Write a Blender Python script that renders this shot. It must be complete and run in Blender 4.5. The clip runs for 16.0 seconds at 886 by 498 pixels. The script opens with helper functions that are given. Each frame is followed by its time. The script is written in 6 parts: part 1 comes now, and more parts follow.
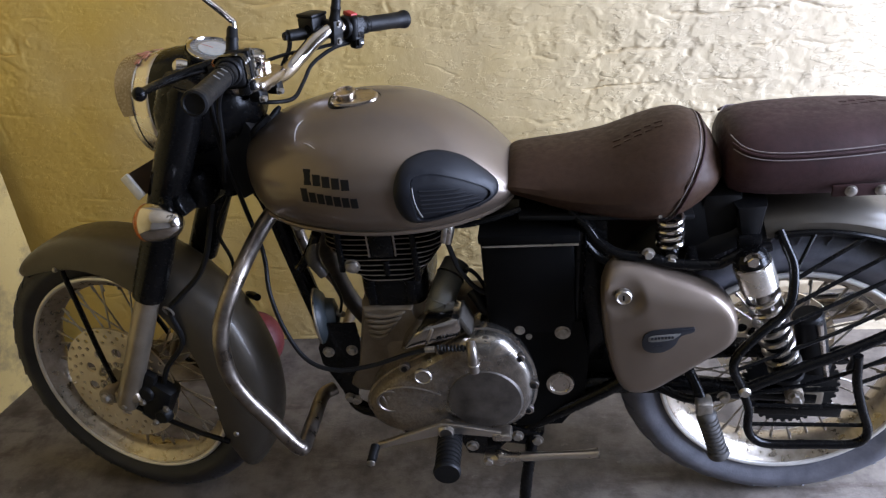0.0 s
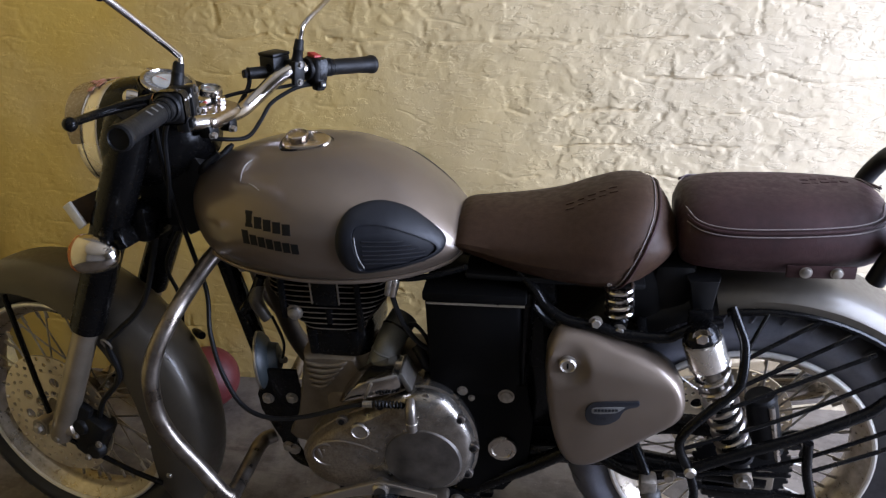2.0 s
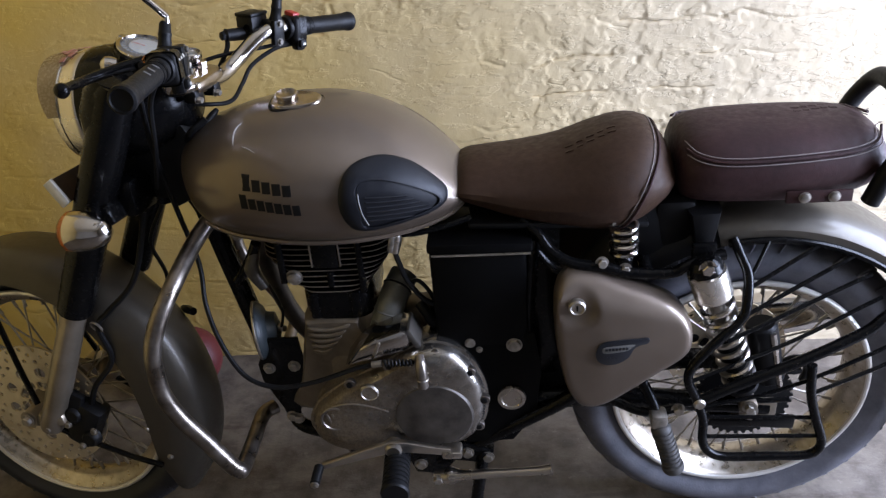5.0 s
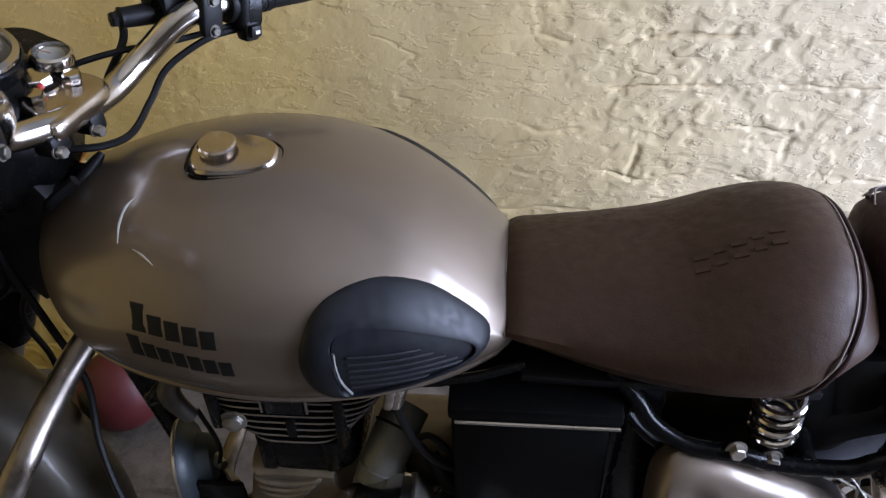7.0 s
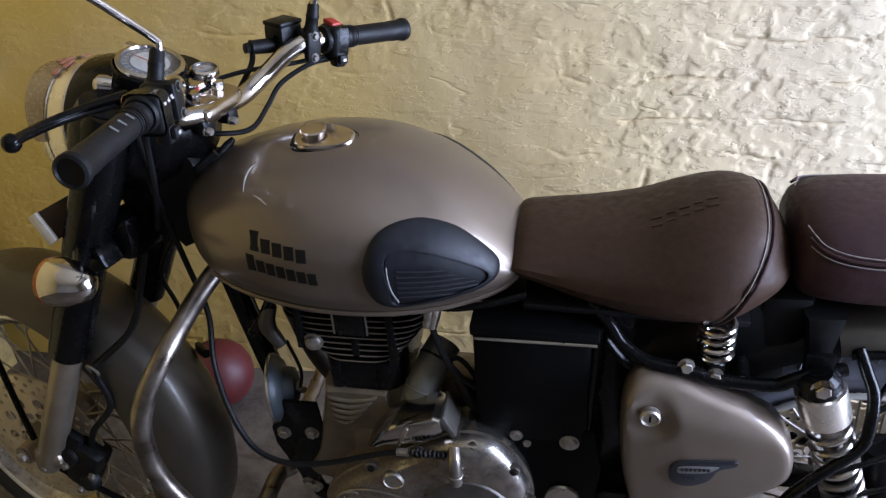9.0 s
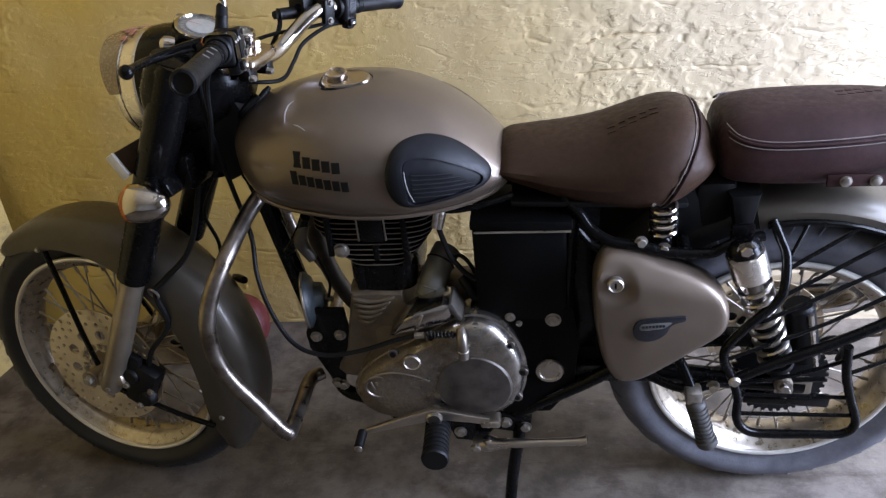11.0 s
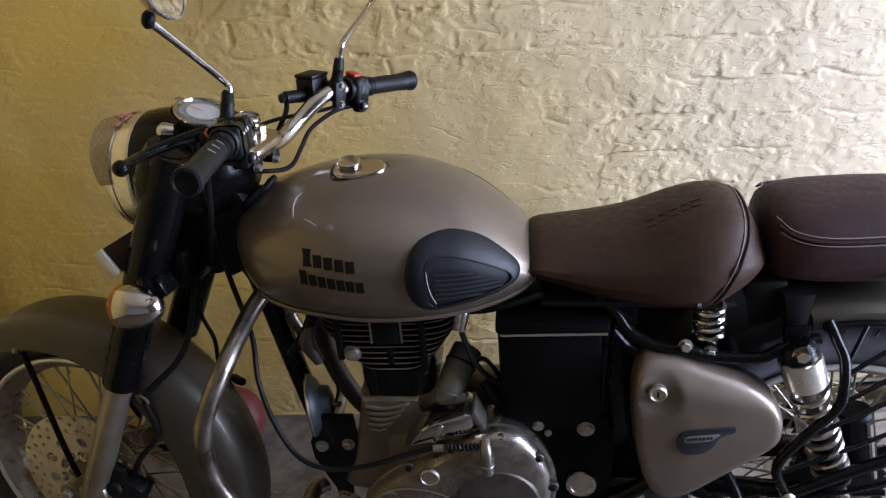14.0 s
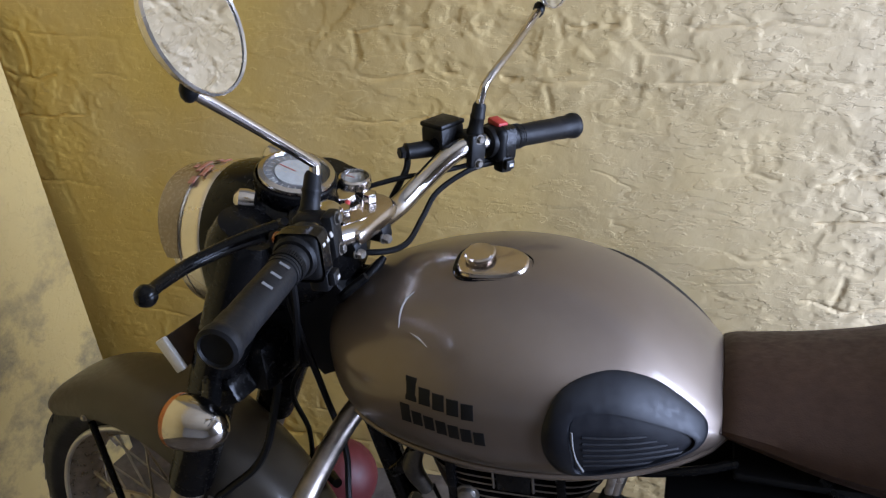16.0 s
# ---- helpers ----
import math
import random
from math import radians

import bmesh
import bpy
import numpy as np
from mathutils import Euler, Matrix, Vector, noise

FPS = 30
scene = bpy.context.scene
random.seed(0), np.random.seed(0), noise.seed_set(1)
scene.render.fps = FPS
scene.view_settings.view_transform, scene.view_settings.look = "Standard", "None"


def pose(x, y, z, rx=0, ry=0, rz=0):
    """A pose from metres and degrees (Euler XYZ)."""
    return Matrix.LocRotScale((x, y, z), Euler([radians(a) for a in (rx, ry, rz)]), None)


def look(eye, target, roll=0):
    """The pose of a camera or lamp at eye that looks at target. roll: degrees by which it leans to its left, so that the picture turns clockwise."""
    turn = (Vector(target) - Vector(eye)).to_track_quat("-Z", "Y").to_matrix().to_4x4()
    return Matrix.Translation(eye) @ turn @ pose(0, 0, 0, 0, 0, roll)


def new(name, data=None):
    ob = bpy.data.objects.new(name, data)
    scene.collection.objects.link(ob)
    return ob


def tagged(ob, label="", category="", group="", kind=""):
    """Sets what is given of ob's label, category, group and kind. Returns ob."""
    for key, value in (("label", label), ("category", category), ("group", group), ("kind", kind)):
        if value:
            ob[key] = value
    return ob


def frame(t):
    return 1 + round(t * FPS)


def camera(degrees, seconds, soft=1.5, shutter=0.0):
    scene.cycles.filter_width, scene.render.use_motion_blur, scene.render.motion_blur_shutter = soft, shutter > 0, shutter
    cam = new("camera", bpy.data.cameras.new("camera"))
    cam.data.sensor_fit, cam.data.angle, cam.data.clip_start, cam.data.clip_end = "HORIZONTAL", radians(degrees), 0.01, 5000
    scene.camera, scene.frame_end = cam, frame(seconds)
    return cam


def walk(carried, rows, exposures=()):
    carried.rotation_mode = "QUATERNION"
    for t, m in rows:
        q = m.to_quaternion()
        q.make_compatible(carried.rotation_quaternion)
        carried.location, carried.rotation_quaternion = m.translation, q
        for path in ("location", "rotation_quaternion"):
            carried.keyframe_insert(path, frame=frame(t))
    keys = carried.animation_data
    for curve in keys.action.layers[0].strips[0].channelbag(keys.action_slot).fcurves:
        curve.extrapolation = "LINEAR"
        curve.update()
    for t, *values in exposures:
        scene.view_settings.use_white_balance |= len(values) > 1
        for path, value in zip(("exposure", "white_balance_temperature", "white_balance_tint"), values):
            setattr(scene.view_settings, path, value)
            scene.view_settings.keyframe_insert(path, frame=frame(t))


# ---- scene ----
cam = camera(55.4, 16.0, 1.3)
PATH = [
    (0, (0.29, -1.387, 1.459), (-0.017, 0.301, 0.43), -7.2),
    (0.5, (0.284, -1.383, 1.456), (0.062, 0.338, 0.461), -5.7),
    (1, (0.339, -1.331, 1.447), (0.111, 0.395, 0.462), -3.4),
    (1.5, (0.362, -1.313, 1.432), (0.084, 0.406, 0.448), -1.9),
    (2, (0.384, -1.323, 1.452), (0.067, 0.409, 0.504), -3.2),
    (2.5, (0.384, -1.338, 1.454), (0.045, 0.401, 0.526), -5.6),
    (3, (0.34, -1.365, 1.458), (0.011, 0.375, 0.529), -6.4),
    (3.5, (0.29, -1.404, 1.465), (0.025, 0.336, 0.517), -6.6),
    (4, (0.268, -1.441, 1.447), (0.035, 0.295, 0.482), -6.7),
    (4.2, (0.265, -1.443, 1.439), (0.05, 0.287, 0.46), -6.5),
    (6.3, (0.289, -0.954, 1.401), (0.132, 0.7, 0.287), -4.0),
    (6.5, (0.274, -0.89, 1.396), (0.09, 0.729, 0.236), -3.8),
    (7, (0.186, -0.673, 1.38), (0.019, 0.856, 0.102), -2.5),
    (7.5, (0.142, -0.601, 1.41), (-0.081, 0.936, 0.151), -3.5),
    (8, (0.16, -0.692, 1.415), (-0.108, 0.898, 0.231), -2.9),
    (8.5, (0.25, -0.889, 1.416), (-0.046, 0.726, 0.276), -3.0),
    (9, (0.289, -1.017, 1.44), (-0.065, 0.614, 0.339), -4.3),
    (9.5, (0.274, -1.125, 1.448), (-0.045, 0.533, 0.376), -4.4),
    (10, (0.227, -1.268, 1.444), (-0.034, 0.406, 0.381), -5.2),
    (10.2, (0.217, -1.311, 1.449), (-0.01, 0.359, 0.373), -4.7),
    (12.3, (0.4, -1.388, 1.46), (0.036, 0.31, 0.468), -8.1),
    (12.5, (0.367, -1.383, 1.462), (0.024, 0.339, 0.504), -7.9),
    (13, (0.272, -1.361, 1.466), (-0.009, 0.41, 0.579), -9.9),
    (13.5, (0.195, -1.323, 1.457), (-0.057, 0.443, 0.553), -7.6),
    (14, (0.2, -1.231, 1.446), (-0.033, 0.517, 0.503), -5.3),
    (14.5, (0.236, -1.09, 1.448), (-0.205, 0.615, 0.501), -6.0),
    (15, (0.283, -0.999, 1.44), (-0.301, 0.661, 0.49), -7.5),
    (15.5, (0.249, -0.921, 1.442), (-0.387, 0.71, 0.474), -8.1),
    (16, (0.148, -0.826, 1.449), (-0.437, 0.807, 0.454), -6.8),
]
EXPOSURES = [(0.0, 0.22, 6450, 10), (0.5, 0.07, 6580, 10), (1.0, 0.02, 6550, 10), (2.0, 0.0, 6600, 10), (2.5, -0.04, 6700, 10), (3.0, -0.09, 6600, 10), (4.0, 0.03, 6550, 10), (6.5, 0.05, 6600, 10), (7.0, 0.04, 6450, 10), (7.5, -0.12, 6250, 10), (8.0, -0.16, 5950, 10), (8.5, 0.02, 6200, 10), (9.0, 0.12, 6320, 10), (10.0, 0.20, 6450, 10), (12.5, 0.05, 6700, 10), (13.0, -0.07, 6800, 10), (14.5, 0.03, 6500, 10), (15.5, 0.15, 6200, 10), (16.0, 0.14, 6100, 10)]
walk(cam, [(t, look(eye, target, roll)) for t, eye, target, roll in PATH], EXPOSURES)

# ---- world and light ----
world = bpy.data.worlds.new("sky")
scene.world = world
world.use_nodes = True
_bg = world.node_tree.nodes["Background"]
_sky = world.node_tree.nodes.new("ShaderNodeTexSky")
_sky.sky_type = "NISHITA"
_sky.sun_disc = False
_sky.sun_elevation, _sky.sun_rotation = radians(50), radians(120)
world.node_tree.links.new(_sky.outputs[0], _bg.inputs[0])
_bg.inputs[1].default_value = 0.12
scene.view_settings.exposure = 0.0


def area_lamp(name, at, target, sx, sy, watts, colour):
    data = bpy.data.lights.new(name, "AREA")
    data.shape, data.size, data.size_y, data.energy, data.color = "RECTANGLE", sx, sy, watts, colour
    ob = new(name, data)
    ob.matrix_world = look(at, target)
    return ob


# daylight that comes in by the doorway
area_lamp("doorway_daylight", (2.12, -0.25, 0.98), (0.20, -0.38, 0.30), 1.34, 1.90, 236, (0.605, 0.705, 1.0))


# ---- materials ----
class Nodes:
    def __init__(self, name):
        self.mat = bpy.data.materials.new(name)
        self.mat.use_nodes = True
        self.tree = self.mat.node_tree
        self.bsdf = self.tree.nodes["Principled BSDF"]
        self.coord = None

    def add(self, kind, **inputs):
        n = self.tree.nodes.new("ShaderNode" + kind)
        for k, v in inputs.items():
            self.put(n, k.replace("_", " "), v)
        return n

    def put(self, n, key, v):
        sock = n.inputs[key]
        if isinstance(v, bpy.types.NodeSocket):
            self.tree.links.new(v, sock)
        else:
            sock.default_value = v

    def pos(self, scale=(1, 1, 1)):
        if self.coord is None:
            self.coord = self.add("NewGeometry")
        m = self.add("Mapping", Scale=scale)
        self.tree.links.new(self.coord.outputs["Position"], m.inputs["Vector"])
        return m.outputs[0]

    def noise(self, size, detail=4, rough=0.55, stretch=(1, 1, 1), distortion=0.0):
        n = self.add("TexNoise", Vector=self.pos(stretch), Scale=1.0 / size, Detail=detail, Roughness=rough, Distortion=distortion)
        return n.outputs["Fac"]

    def ramp(self, fac, stops):
        n = self.add("ValToRGB", Fac=fac)
        els = n.color_ramp.elements
        while len(els) < len(stops):
            els.new(0.5)
        for e, (p, c) in zip(els, stops):
            e.position = p
            e.color = (*c, 1) if len(c) == 3 else c
        return n.outputs[0]

    def span(self, fac, a, b, lo=0.35, hi=0.65):
        n = self.add("MapRange", Value=fac)
        n.inputs[1].default_value, n.inputs[2].default_value = lo, hi
        n.inputs[3].default_value, n.inputs[4].default_value = a, b
        return n.outputs[0]

    def mix(self, fac, a, b, how="MIX"):
        n = self.tree.nodes.new("ShaderNodeMix")
        n.data_type, n.blend_type = "RGBA", how
        for sock, v in ((n.inputs[0], fac), (n.inputs[6], a), (n.inputs[7], b)):
            if isinstance(v, bpy.types.NodeSocket):
                self.tree.links.new(v, sock)
            else:
                sock.default_value = v if isinstance(v, (int, float)) else (*v, 1)
        return n.outputs[2]

    def bump(self, height, depth, strength=1.0, normal=None):
        n = self.add("Bump", Height=height, Strength=strength, Distance=depth)
        if normal is not None:
            self.put(n, "Normal", normal)
        return n.outputs[0]

    def set(self, **kw):
        for k, v in kw.items():
            key = {"colour": "Base Color", "rough": "Roughness", "metal": "Metallic", "normal": "Normal", "coat": "Coat Weight",
                   "coat_rough": "Coat Roughness", "spec": "Specular IOR Level", "trans": "Transmission Weight", "ior": "IOR",
                   "alpha": "Alpha", "sheen": "Sheen Weight"}[k]
            if isinstance(v, tuple) and len(v) == 3:
                v = (*v, 1)
            self.put(self.bsdf, key, v)
        return self.mat


def worn(name, a, b, size, rough, metal=0.0, bump=0.0, bump_size=0.002, **more):
    """A surface whose colour wanders between a and b at the given size, with fine grain and uneven gloss."""
    n = Nodes(name)
    big, fine = n.noise(size, 5), n.noise(size / 7, 3)
    colour = n.mix(n.span(big, 0, 1, 0.3, 0.7), a, b)
    colour = n.mix(0.07 if metal > 0.5 else 0.2, colour, n.ramp(fine, [(0.3, tuple(0.6 * v for v in a)), (0.7, b)]))
    kw = dict(colour=colour, rough=n.span(big if metal > 0.5 else fine, max(0.02, rough - 0.05), min(1, rough + 0.07)), metal=metal)
    if bump:
        kw["normal"] = n.bump(n.noise(bump_size, 3), bump)
    kw.update(more)
    return n.set(**kw)


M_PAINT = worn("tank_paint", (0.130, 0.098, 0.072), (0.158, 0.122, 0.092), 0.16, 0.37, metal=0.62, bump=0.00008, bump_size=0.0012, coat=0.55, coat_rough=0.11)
# the tank paint again, darkened: the mudguards' shade is in this colour
M_PAINT_SHADED = worn("shaded_paint", (0.047, 0.039, 0.028), (0.066, 0.055, 0.040), 0.07, 0.44, metal=0.5, bump=0.00015, bump_size=0.002, coat=0.18, coat_rough=0.14)
M_BLACK = worn("black_enamel", (0.0022, 0.0022, 0.0025), (0.0045, 0.0042, 0.0040), 0.05, 0.22, spec=0.16)
M_BOX = worn("dull_black_paint", (0.0016, 0.0016, 0.0018), (0.0034, 0.0033, 0.0032), 0.05, 0.5, spec=0.07)
M_SATIN = worn("black_plastic", (0.0032, 0.0032, 0.0036), (0.007, 0.0067, 0.0065), 0.04, 0.42, bump=0.0002, bump_size=0.0015, spec=0.17)
M_RUBBER = worn("black_rubber", (0.0035, 0.0035, 0.004), (0.008, 0.0078, 0.0078), 0.03, 0.46, bump=0.0002, bump_size=0.002, spec=0.17)
M_PAD = worn("pad_rubber", (0.0045, 0.0047, 0.006), (0.008, 0.0085, 0.0105), 0.06, 0.44, spec=0.22)
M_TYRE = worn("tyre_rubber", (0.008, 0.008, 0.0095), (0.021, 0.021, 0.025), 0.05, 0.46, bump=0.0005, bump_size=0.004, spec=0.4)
# rear tyre: same rubber made paler, daylight from the right put into the colour
M_TYRE_LIT = worn("lit_tyre_rubber", (0.060, 0.060, 0.070), (0.125, 0.124, 0.140), 0.05, 0.55, bump=0.0005, bump_size=0.004, spec=0.4)
M_CHROME = worn("chrome", (0.47, 0.435, 0.40), (0.56, 0.525, 0.49), 0.05, 0.14, metal=1.0)
M_LAMP = worn("dusty_lamp_chrome", (0.60, 0.55, 0.48), (0.70, 0.65, 0.58), 0.05, 0.24, metal=0.9)
M_DULL = worn("dusty_chrome", (0.36, 0.32, 0.27), (0.50, 0.46, 0.41), 0.08, 0.27, metal=1.0)
M_CAP = worn("satin_chrome", (0.40, 0.345, 0.29), (0.52, 0.46, 0.40), 0.03, 0.20, metal=1.0)
M_ALLOY = worn("tarnished_alloy", (0.15, 0.13, 0.11), (0.30, 0.265, 0.23), 0.06, 0.33, metal=0.9, bump=0.00025, bump_size=0.008)
M_CAST = worn("cast_alloy", (0.105, 0.083, 0.058), (0.195, 0.158, 0.114), 0.04, 0.50, metal=0.5, bump=0.0004, bump_size=0.003)
M_FIN = worn("finned_black", (0.055, 0.049, 0.040), (0.125, 0.112, 0.095), 0.03, 0.40, metal=0.5, bump=0.0003, bump_size=0.003)
M_BODY = worn("grey_casting", (0.105, 0.105, 0.090), (0.165, 0.162, 0.140), 0.03, 0.5, metal=0.4, bump=0.0003, bump_size=0.003)
M_HORN = worn("horn_paint", (0.020, 0.026, 0.029), (0.040, 0.050, 0.054), 0.03, 0.45)
M_FORK = worn("fork_alloy", (0.24, 0.20, 0.145), (0.36, 0.305, 0.235), 0.06, 0.36, metal=0.75)
M_STEEL = worn("bolt_steel", (0.22, 0.20, 0.17), (0.44, 0.40, 0.35), 0.012, 0.40, metal=0.9)
M_GUARD = worn("scratched_chrome", (0.095, 0.076, 0.058), (0.28, 0.245, 0.21), 0.035, 0.32, metal=0.95, bump=0.0002, bump_size=0.006)
M_DOME = worn("dark_alloy", (0.050, 0.043, 0.036), (0.105, 0.092, 0.078), 0.03, 0.46, metal=0.6, bump=0.0003, bump_size=0.006)
M_RIM = worn("rusty_rim_chrome", (0.32, 0.275, 0.205), (0.56, 0.50, 0.42), 0.018, 0.30, metal=0.95)
M_LIP = worn("rim_lip_chrome", (0.66, 0.62, 0.55), (0.78, 0.75, 0.69), 0.03, 0.34, metal=0.6)
M_PEAK = worn("smoked_brown_plastic", (0.26, 0.19, 0.105), (0.34, 0.25, 0.145), 0.03, 0.24)
M_PLATE = worn("rusty_plate_back", (0.010, 0.008, 0.006), (0.060, 0.032, 0.014), 0.05, 0.5)
M_WHITE = worn("dirty_white_paint", (0.55, 0.53, 0.48), (0.68, 0.66, 0.61), 0.02, 0.45)
M_DISC = worn("brake_steel", (0.52, 0.44, 0.32), (0.68, 0.60, 0.46), 0.04, 0.42, metal=0.7)
M_STICKER = worn("faded_sticker", (0.44, 0.10, 0.07), (0.50, 0.30, 0.22), 0.006, 0.5)
M_RED = worn("red_plastic", (0.30, 0.016, 0.012), (0.38, 0.03, 0.022), 0.02, 0.5)
M_DECAL = worn("dark_lettering", (0.006, 0.006, 0.006), (0.010, 0.009, 0.008), 0.02, 0.5, spec=0.15)
M_EMBLEM = worn("emblem_blue_black", (0.006, 0.007, 0.010), (0.010, 0.012, 0.017), 0.02, 0.4)
M_SILVER = worn("silver_print", (0.36, 0.34, 0.31), (0.44, 0.42, 0.39), 0.02, 0.4, metal=0.3)


def grimy(name):
    """Polished alloy under old oil and dust: bright where it was wiped, brown and dull elsewhere."""
    n = Nodes(name)
    big, mid, fine = n.noise(0.075, 5, 0.6), n.noise(0.018, 5, 0.65), n.noise(0.004, 3)
    colour = n.mix(n.span(mid, 0, 1), (0.20, 0.18, 0.155), (0.36, 0.335, 0.30))
    place = n.span(n.add("SeparateXYZ", Vector=n.pos()).outputs[0], 0.12, -0.16, -0.05, 0.19)
    thick = n.add("Math")
    n.tree.links.new(big, thick.inputs[0])
    n.tree.links.new(place, thick.inputs[1])
    big = thick.outputs[0]
    dirt = n.span(big, 0, 0.85, 0.43, 0.57)
    colour = n.mix(dirt, colour, n.mix(n.span(fine, 0, 1), (0.085, 0.062, 0.038), (0.19, 0.145, 0.095)))
    colour = n.mix(n.span(n.noise(0.010, 5, 0.7), 0, 0.6, 0.60, 0.72), colour, (0.03, 0.025, 0.02))
    return n.set(colour=colour, metal=n.span(big, 0.95, 0.45, 0.47, 0.62), rough=n.span(big, 0.26, 0.52, 0.42, 0.62), normal=n.bump(mid, 0.0006, 0.5))


M_COVER = grimy("grimy_alloy")


def leather(name, a, b):
    n = Nodes(name)
    big, mid = n.noise(0.13, 4), n.noise(0.012, 4)
    vor = n.add("TexVoronoi", Vector=n.pos(), Scale=520.0)
    colour = n.mix(n.span(big, 0, 1, 0.3, 0.7), a, b)
    colour = n.mix(n.span(mid, 0, 0.35), colour, tuple(0.6 * v for v in a))
    h = n.bump(vor.outputs["Distance"], 0.00025, 0.5, n.bump(n.noise(0.045, 3), 0.0030, 0.6))
    return n.set(colour=colour, rough=n.span(mid, 0.46, 0.60), normal=h, spec=0.16)


M_SEAT = leather("brown_leather", (0.030, 0.0155, 0.0088), (0.045, 0.0238, 0.0140))
M_SEAT_SIDE = leather("maroon_leather", (0.027, 0.0128, 0.0122), (0.041, 0.0192, 0.0182))
M_THREAD = worn("thread", (0.12, 0.095, 0.085), (0.19, 0.15, 0.135), 0.01, 0.8)


def glassy(name, colour, rough=0.03, trans=1.0):
    n = Nodes(name)
    return n.set(colour=colour, rough=rough, trans=trans, ior=1.45)


M_GLASS = glassy("clear_glass", (0.92, 0.92, 0.90))
M_AMBER = glassy("amber_lens", (0.85, 0.26, 0.03), 0.12, 0.7)
M_DIAL = worn("dial_face", (0.26, 0.25, 0.22), (0.34, 0.33, 0.29), 0.01, 0.5)
M_RING = worn("dial_ring", (0.085, 0.083, 0.078), (0.13, 0.127, 0.12), 0.01, 0.5)
M_MIRROR = Nodes("mirror_glass").set(colour=(0.85, 0.85, 0.85), metal=1.0, rough=0.02)


def plaster(name, a, b, dark, scale=1.0, deep_ochre=None, damp_shade=None):
    n = Nodes(name)
    big, mid, fine = n.noise(0.55, 5), n.noise(0.07, 5), n.noise(0.006, 5)
    colour = n.mix(n.span(big, 0, 1, 0.35, 0.65), a, b)
    colour = n.mix(n.span(mid, 0, 0.30, 0.45, 0.7), colour, b)
    if deep_ochre:
        # a deeper ochre is mixed in, growing towards the corner
        place = n.add("SeparateXYZ", Vector=n.pos()).outputs[0]
        corner_mix = n.add("Math")
        corner_mix.operation = "MULTIPLY"
        n.tree.links.new(n.span(place, 1.0, 0.0, -0.85, 0.75), corner_mix.inputs[0])
        n.tree.links.new(n.span(n.noise(0.4, 4), 0.75, 1.1, 0.35, 0.65), corner_mix.inputs[1])
        colour = n.mix(corner_mix.outputs[0], colour, deep_ochre)
    if damp_shade:
        # damp stains low down, spread wider so their colour also holds shade
        low = n.add("Math")
        low.operation = "MULTIPLY"
        n.tree.links.new(n.span(n.noise(0.16, 9, 0.7), 0, 0.9, 0.47, 0.60), low.inputs[0])
        n.tree.links.new(n.span(n.add("SeparateXYZ", Vector=n.pos()).outputs[2], 1.0, 0.12, 0.45, 0.85), low.inputs[1])
        colour = n.mix(low.outputs[0], colour, damp_shade)
    spots = n.noise(0.05, 8, 0.72)
    colour = n.mix(n.span(spots, 0, 0.55, 0.64, 0.74), colour, dark)
    lumps = n.noise(0.050, 6, 0.52, distortion=0.5)
    ledge = n.span(n.noise(0.06, 7, 0.62, (0.40, 1, 1.1)), 0, 1, 0.50, 0.555)
    soft = n.span(n.add("SeparateXYZ", Vector=n.pos()).outputs[0], 0.28, 0.70, -0.7, 0.5) if deep_ochre else 0.9
    h = n.bump(lumps, 0.0014 * scale, soft)
    h = n.bump(ledge, 0.0012 * scale, soft, h)
    chips = n.span(n.noise(0.028, 6, 0.6, (0.45, 1, 1.2)), 0, 1, 0.545, 0.570)
    h = n.bump(chips, 0.0016 * scale, soft, h)
    # thin cracks along the courses, here and there
    line = n.span(n.noise(0.10, 2.5, 0.45, (0.25, 1, 1)), -1, 1, 0.485, 0.515)
    rift = n.add("Math")
    rift.operation = "ABSOLUTE"
    n.tree.links.new(line, rift.inputs[0])
    some = n.add("Math")
    some.operation = "MAXIMUM"
    n.tree.links.new(rift.outputs[0], some.inputs[0])
    n.tree.links.new(n.span(n.noise(0.09, 4, 0.6), 1, 0, 0.55, 0.60), some.inputs[1])
    h = n.bump(some.outputs[0], 0.0016 * scale, soft, h)
    h = n.bump(n.noise(0.017, 5, 0.6), 0.0015 * scale, soft, h)
    h = n.bump(fine, 0.0006, 0.6, h)
    return n.set(colour=colour, rough=n.span(mid, 0.52, 0.72), normal=h, spec=0.25)


M_WALL = plaster("yellow_wall_paint", (0.425, 0.345, 0.225), (0.462, 0.386, 0.273), (0.33, 0.24, 0.11), deep_ochre=(0.585, 0.392, 0.089))
M_WALL_LEFT = plaster("pale_wall_paint", (0.52, 0.362, 0.120), (0.56, 0.405, 0.152), (0.30, 0.22, 0.13), 0.4, damp_shade=(0.25, 0.19, 0.09))
M_PLAIN = plaster("faded_wall_plaster", (0.30, 0.29, 0.27), (0.36, 0.35, 0.325), (0.22, 0.21, 0.19), 0.10)


